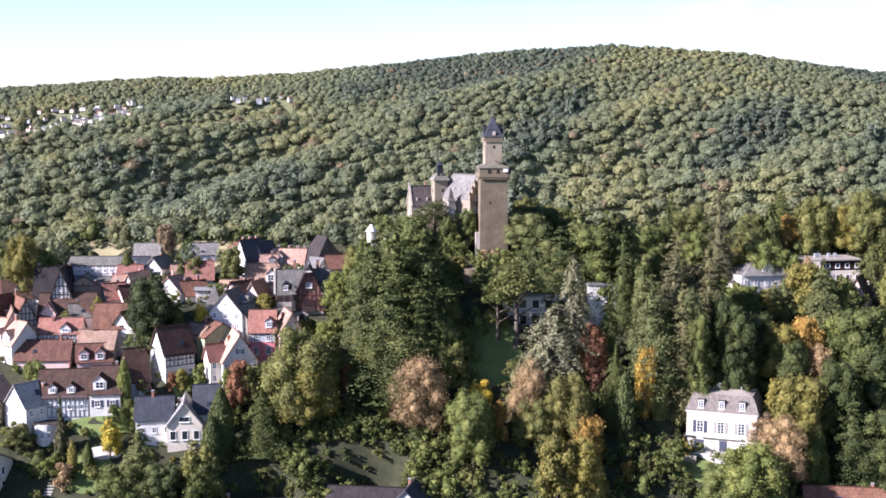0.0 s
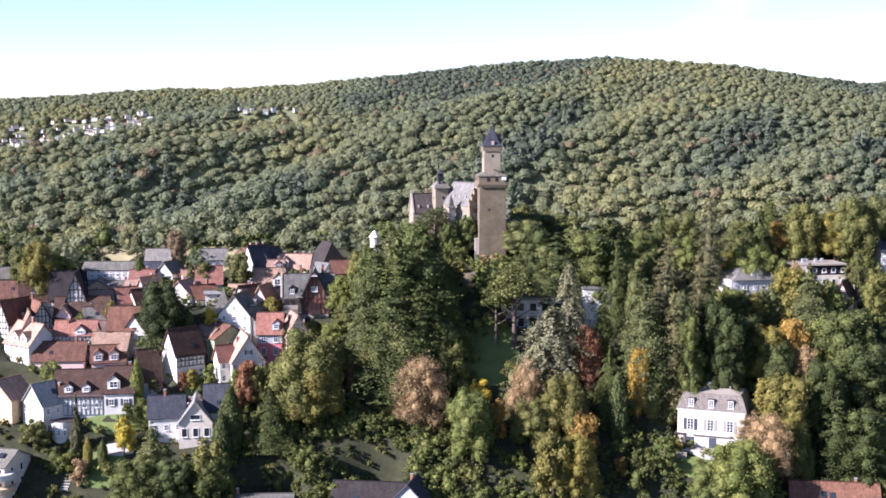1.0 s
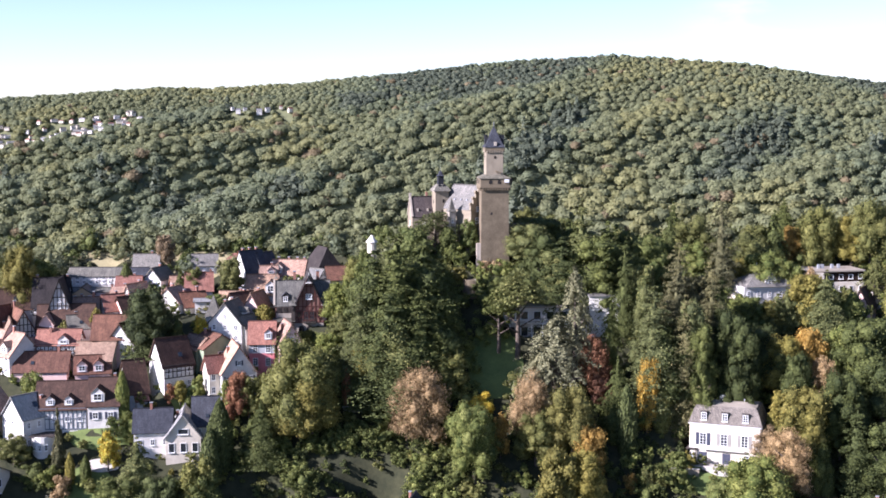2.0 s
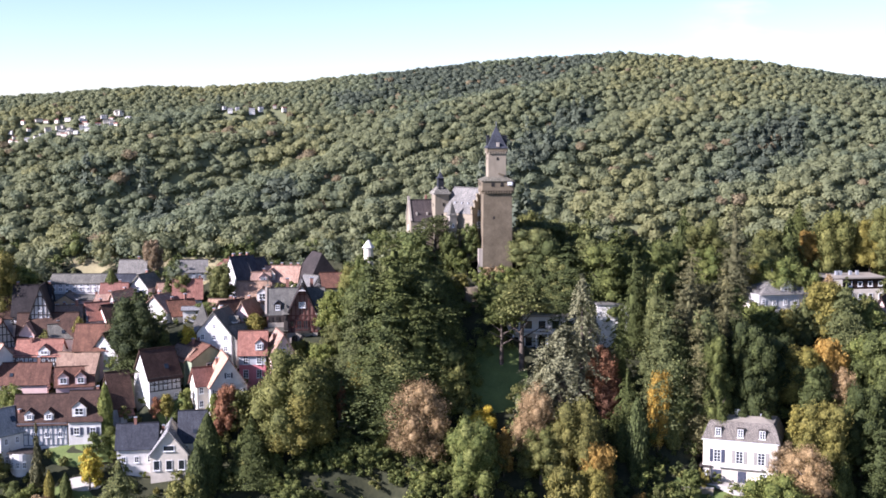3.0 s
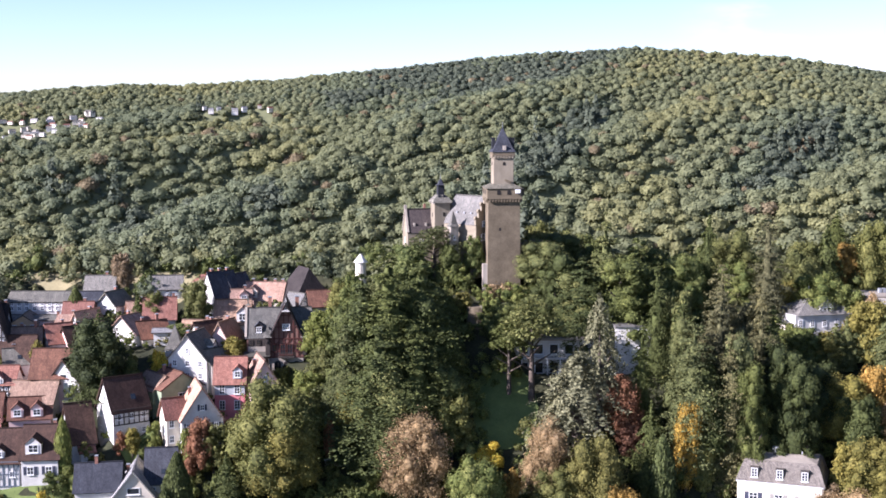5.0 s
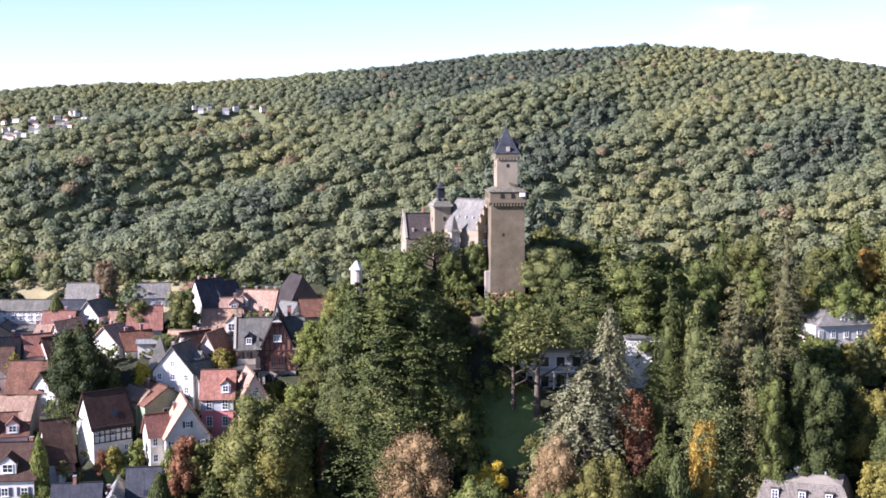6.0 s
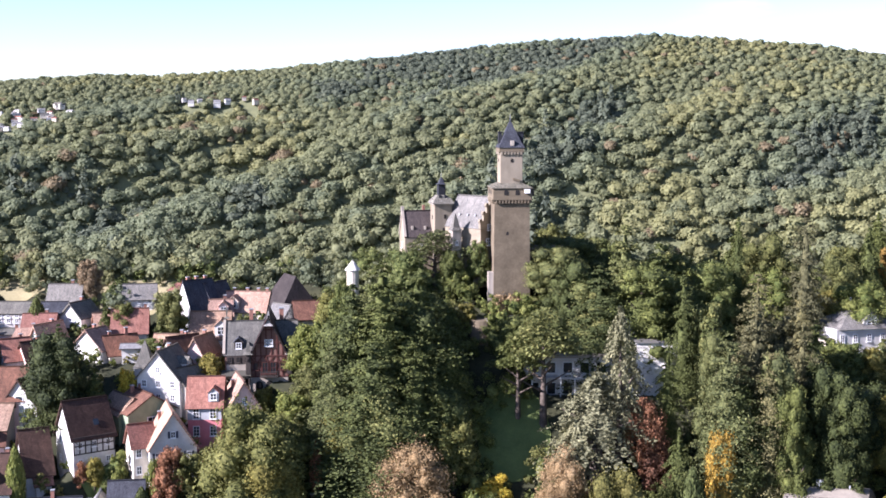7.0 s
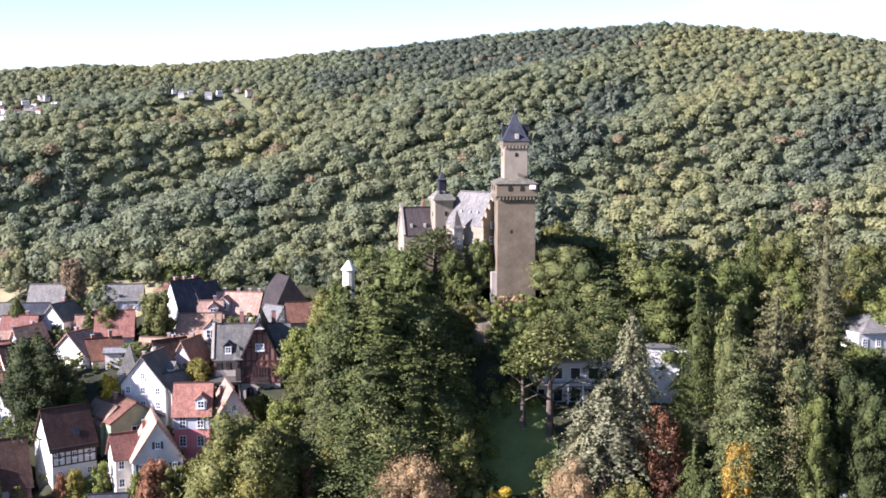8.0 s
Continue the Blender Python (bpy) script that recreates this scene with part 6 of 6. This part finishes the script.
plant("broad", "pine", 57.3, 252.0, 58.5, 8.3)
plant("broad", "deep", 67.0, 252.0, 56.0, 8.9)
plant("broad", "deep", 68.7, 249.0, 51.8, 9.8)
plant("conifer", "dark", 39.8, 258.0, 60.0, 9.0)
plant("column", "dark", 41.8, 243.0, 38.5, 5.0)
plant("broad", "dark", 60.0, 248.0, 52.0, 7.8)
plant("conifer", "dark", 34.0, 284.0, 73.4, 9.1)
plant("broad", "dark", 25.5, 283.0, 70.4, 12.4)
plant("broad", "dark", 75.0, 274.0, 53.5, 8.5)
plant("conifer", "dark", 88.5, 300.0, 74.6, 9.0)
plant("broad", "olive", 81.8, 297.0, 67.6, 13.1)
plant("broad", "green", 65.2, 290.0, 66.7, 11.6)
# the middle of the park
plant("cedar", "pine", 18.2, 264.8, 61.8, 16.5)
plant("cedar", "dark", 13.6, 266.0, 57.2, 12.0)
plant("weeping", "blue", 31.1, 256.2, 63.8, 11.49)
plant("weeping", "blue", 26.6, 253.0, 52.9, 20.40)
plant("weeping", "blue", 23.2, 252.1, 45.4, 13.50)
plant("bare", "copper", 35.3, 254.9, 48.7, 8.23)
plant("broad", "copper", 37.7, 253.6, 41.6, 6.60)
plant("bare", "gold", 47.1, 247.5, 45.2, 5.9)
plant("sequoia", "pine", 49.0, 251.1, 60.7, 17.74)
plant("sequoia", "brownpine", 56.1, 251.1, 58.7, 13.70)
plant("conifer", "dark", 40.3, 248.5, 44.5, 11.34)
plant("broad", "deep", 68.7, 253.6, 53.4, 14.52)
plant("conifer", "deep", 66.1, 258.7, 62.4, 15.94)
plant("broad", "deep", 75.5, 258.7, 49.7, 12.16)
plant("column", "olive", 50.5, 247.9, 37.4, 4.37)
plant("column", "dark", 39.2, 245.4, 32.4, 3.81)
plant("broad", "green", 75.9, 274.4, 54.3, 6.08)
plant("broad", "olive", 83.1, 272.8, 53.1, 6.61)
plant("conifer", "pine", 85.2, 272.8, 57.2, 5.75)
plant("broad", "lime", 90.1, 274.4, 60.2, 9.55)
plant("broad", "green", 95.2, 274.4, 57.5, 7.23)
plant("broad", "olive", 100.5, 274.4, 56.6, 7.23)
# lower park
plant("broad", "olive", -33.0, 247.3, 47.8, 17.30)
plant("broad", "olive", -29.0, 253.6, 45.1, 11.88)
plant("broad", "lime", -30.3, 246.0, 41.2, 14.01)
plant("broad", "lime", -18.6, 256.2, 45.3, 8.28)
plant("bare", "russet", -5.5, 245.4, 42.4, 13.72)
plant("bare", "russet", -8.1, 246.0, 39.8, 10.19)
plant("broad", "olive", 1.6, 253.6, 44.2, 9.24)
plant("column", "copper", -22.6, 253.6, 40.2, 2.38)
plant("column", "lime", -14.1, 252.1, 38.2, 3.67)
plant("bush", "dark", -18.5, 253.0, 36.5, 7.90)
plant("conifer", "dark", -41.0, 241.4, 35.6, 12.58)
plant("broad", "copper", -47.9, 249.8, 40.4, 5.84)
plant("broad", "green", -50.5, 251.1, 38.6, 4.44)
plant("broad", "olive", -45.2, 251.1, 38.9, 6.52)
plant("bush", "yellow", 8.4, 250.5, 36.3, 7.54)
plant("bush", "yellow", 5.3, 250.5, 34.1, 4.42)
plant("broad", "green", 7.1, 238.0, 36.3, 11.63)
plant("broad", "orange", 13.1, 242.6, 32.3, 4.51)
plant("bare", "russet", 20.0, 244.9, 41.5, 10.13)
plant("broad", "olive", 21.2, 241.4, 33.5, 11.21)
plant("broad", "lime", 29.4, 241.4, 40.2, 11.83)
plant("broad", "orange", 33.1, 236.8, 30.6, 7.30)
plant("broad", "lime", 25.4, 229.6, 27.6, 9.97)
plant("broad", "lime", 31.1, 230.2, 27.7, 10.59)
plant("bush", "orange", 41.8, 235.7, 21.5, 3.63)
plant("bush", "olive", 45.7, 235.7, 21.9, 3.39)
plant("broad", "lime", 80.4, 241.4, 39.5, 13.70)
plant("broad", "lime", 76.7, 243.7, 37.4, 7.56)
plant("broad", "green", 66.8, 227.6, 26.5, 16.25)
plant("broad", "green", 61.7, 228.1, 21.0, 10.48)
plant("bare", "russet", 75.4, 233.4, 31.5, 11.37)
plant("bare", "russet", 72.1, 240.3, 30.4, 7.43)
plant("broad", "dark", 83.9, 235.7, 28.2, 7.26)
plant("broad", "dark", 100.4, 254.9, 51.6, 16.60)
plant("broad", "deep", 101.8, 248.5, 44.8, 15.47)
plant("broad", "lime", 79.4, 256.2, 48.5, 11.35)
plant("broad", "orange", 86.6, 257.5, 49.2, 8.33)
plant("bare", "russet", 88.4, 251.1, 43.9, 7.83)
plant("broad", "dark", 82.1, 251.1, 45.6, 10.44)
plant("broad", "deep", 90.4, 243.7, 41.7, 11.33)
plant("conifer", "deep", 92.2, 236.8, 36.6, 18.50)
plant("broad", "deep", 97.8, 235.7, 32.8, 13.31)
plant("broad", "green", 94.9, 258.7, 49.7, 9.46)
plant("broad", "deep", 71.5, 258.7, 47.6, 9.46)
plant("bush", "lime", 55.7, 240.7, 25.1, 3.23)
plant("bush", "green", 53.2, 239.7, 25.1, 5.43)
# town side
plant("conifer", "dark", -70.9, 266.1, 59.6, 13.40)
plant("broad", "deep", -71.0, 266.1, 58.4, 13.12)
plant("conifer", "dark", -65.0, 268.0, 51.5, 7.32)
plant("column", "dark", -50.1, 239.7, 36.1, 5.68)
plant("column", "dark", -51.8, 236.8, 30.0, 4.87)
plant("column", "green", -74.6, 250.8, 40.3, 3.39)
plant("broad", "yellow", -75.5, 240.0, 28.8, 5.20)
plant("conifer", "pine", -66.8, 231.2, 29.9, 17.03)
plant("broad", "dark", -70.6, 229.6, 21.5, 12.91)
plant("broad", "dark", -61.1, 229.6, 21.9, 10.59)
plant("broad", "olive", -54.2, 231.2, 25.5, 8.87)
plant("broad", "dark", -52.0, 229.6, 21.9, 9.41)
plant("broad", "olive", -97.1, 241.4, 27.7, 7.47)
plant("conifer", "brownpine", -86.9, 240.8, 34.3, 3.48)
plant("bush", "russet", -84.4, 234.5, 21.4, 5.29)
plant("column", "lime", -83.4, 237.4, 24.4, 2.20)
plant("column", "dark", -79.9, 237.4, 23.8, 2.44)
plant("bush", "green", -75.8, 247.5, 30.9, 4.87)
plant("bush", "green", -72.0, 249.2, 32.8, 6.46)
plant("bush", "dark", -91.5, 238.0, 22.9, 6.12)
plant("bush", "green", -88.7, 236.8, 21.8, 4.87)
plant("broad", "green", -96.5, 254.9, 39.3, 6.90)
plant("broad", "lime", -62.0, 254.9, 37.2, 3.45)
plant("bush", "copper", -64.0, 254.9, 37.2, 3.98)
plant("bush", "green", -58.1, 256.2, 38.9, 4.01)
plant("bush", "green", -60.2, 254.3, 35.4, 3.71)
plant("broad", "lime", -44.6, 274.4, 52.5, 4.63)
plant("broad", "olive", -39.8, 286.7, 57.9, 6.70)
plant("broad", "green", -57.5, 282.7, 53.9, 6.59)
plant("broad", "yellow", -60.2, 272.8, 49.8, 4.31)
plant("broad", "lime", -86.6, 274.4, 51.3, 3.76)
plant("broad", "olive", -94.3, 271.2, 48.9, 3.43)
plant("broad", "lime", -33.6, 268.0, 47.3, 5.2)
plant("broad", "green", -27.6, 261.6, 47.5, 7.5)
plant("broad", "olive", -25.2, 268.0, 52.0, 7.2)
plant("broad", "lime", -108.2, 285.3, 65.8, 10.60)
plant("broad", "olive", -114.0, 288.0, 63.9, 7.65)
plant("broad", "green", -104.6, 289.3, 62.2, 8.61)
plant("broad", "olive", -55.2, 289.3, 62.2, 6.77)
plant("broad", "olive", -65.0, 292.0, 59.4, 6.22)
plant("conifer", "dark", -68.6, 290.7, 59.6, 5.88)
plant("column", "dark", -83.0, 292.0, 60.2, 3.73)

plant("broad", "russet", -75.0, 303.0, 67.5, 6.0)
plant("broad", "copper", -54.3, 300.5, 63.2, 4.0)

# ---- undergrowth, hedges and the wood's edge ----
def clear_of(x, y, gap):
    return all(math.hypot(x - px, y - py) > pr + gap for px, py, pr, pz in PADS)


def fill(name, label, x0, x1, y0, y1, step, size, tones, seed, gap=0.5, keep=1.0, holes=()):
    """Uncounted shrubs and small trees over a stretch of the slope, sorted by tone."""
    r = np.random.default_rng(seed)
    got = {}
    y = y0
    while y < y1:
        x = x0 + r.uniform(0, step)
        while x < x1:
            px, py = x + r.uniform(-0.4, 0.4) * step, y + r.uniform(-0.4, 0.4) * step
            x += step
            if r.random() > keep or not clear_of(px, py, gap) or any(((px - a) / c) ** 2 + ((py - b) / d) ** 2 < 1 for a, b, c, d in holes):
                continue
            w = size * (0.45 + 1.1 * r.random() ** 2)
            h = w * r.uniform(0.8, 1.3)
            tone = tones[min(len(tones) - 1, int((0.5 + 0.6 * noise.noise(Vector((px * 0.07, py * 0.07, seed))) + r.normal(0, 0.16)) * len(tones)))]
            z = hill(px, py)
            for v, f in broad_crown(r, w, h, int(90 * w), 0.15, 7, 0.3):
                got.setdefault(tone, []).append((v + np.array([px, py, z - 0.15 * h]), f))
        y += step * 0.8
    for tone, p in got.items():
        tagged(new(name, fast_mesh(name, p, LEAF[tone])), TONE_WORDS[tone] + " " + label, "shrubs", kind="stuff")


LAWN_HOLES = ((33, 265, 11, 5.5), (21, 266, 10, 5.0), (12.5, 262.5, 6.0, 6.5), (10, 272, 7, 2), (-79, 249, 7, 4), (61, 239, 9, 3.5))
fill("undergrowth", "undergrowth and shrubs on the park slope", -50, 125, 220, 300, 4.0, 5.4,
     ["dark", "dark", "green", "dark", "olive", "green"], 3, 0.6, 0.92, LAWN_HOLES)
fill("garden_shrubs", "garden shrubs between the town houses", -125, -45, 226, 296, 3.6, 2.6, ["green", "dark", "olive", "green", "lime"], 5, -0.8, 0.8, LAWN_HOLES)
fill("wood_edge", "trees at the wood's edge behind the town", -175, 0, 297, 314, 4.2, 6.0, ["wood_green", "wood_olive", "green", "wood_lime", "wood_olive"], 8, 0.5, 0.95, ((-66, 304, 10, 4),))
fill("wood_edge", "dark trees on the castle mound", 0, 62, 288, 313, 4.4, 6.5, ["dark", "dark", "pine", "dark", "green", "pine"], 9, 0.5, 0.95)
fill("wood_edge", "autumn trees behind the villas", 62, 175, 288, 314, 4.6, 6.5, ["dark", "pine", "green", "olive", "dark", "olive"], 12, 0.5, 0.95)

# dark leaf tones here carry the shadow lying over the park foot
fill("undergrowth", "dense shade-toned shrubs at the foot of the park", -46, 4, 226, 251, 3.0, 4.2, ["dark", "dark", "dark", "green"], 21, 0.8, 0.8)
fill("garden_shrubs", "mixed shrubs in the gardens at the foot of the park", -52, 100, 216, 250, 2.7, 2.4, ["dark", "deep", "green", "dark", "olive"], 31, -2.0, 0.75)
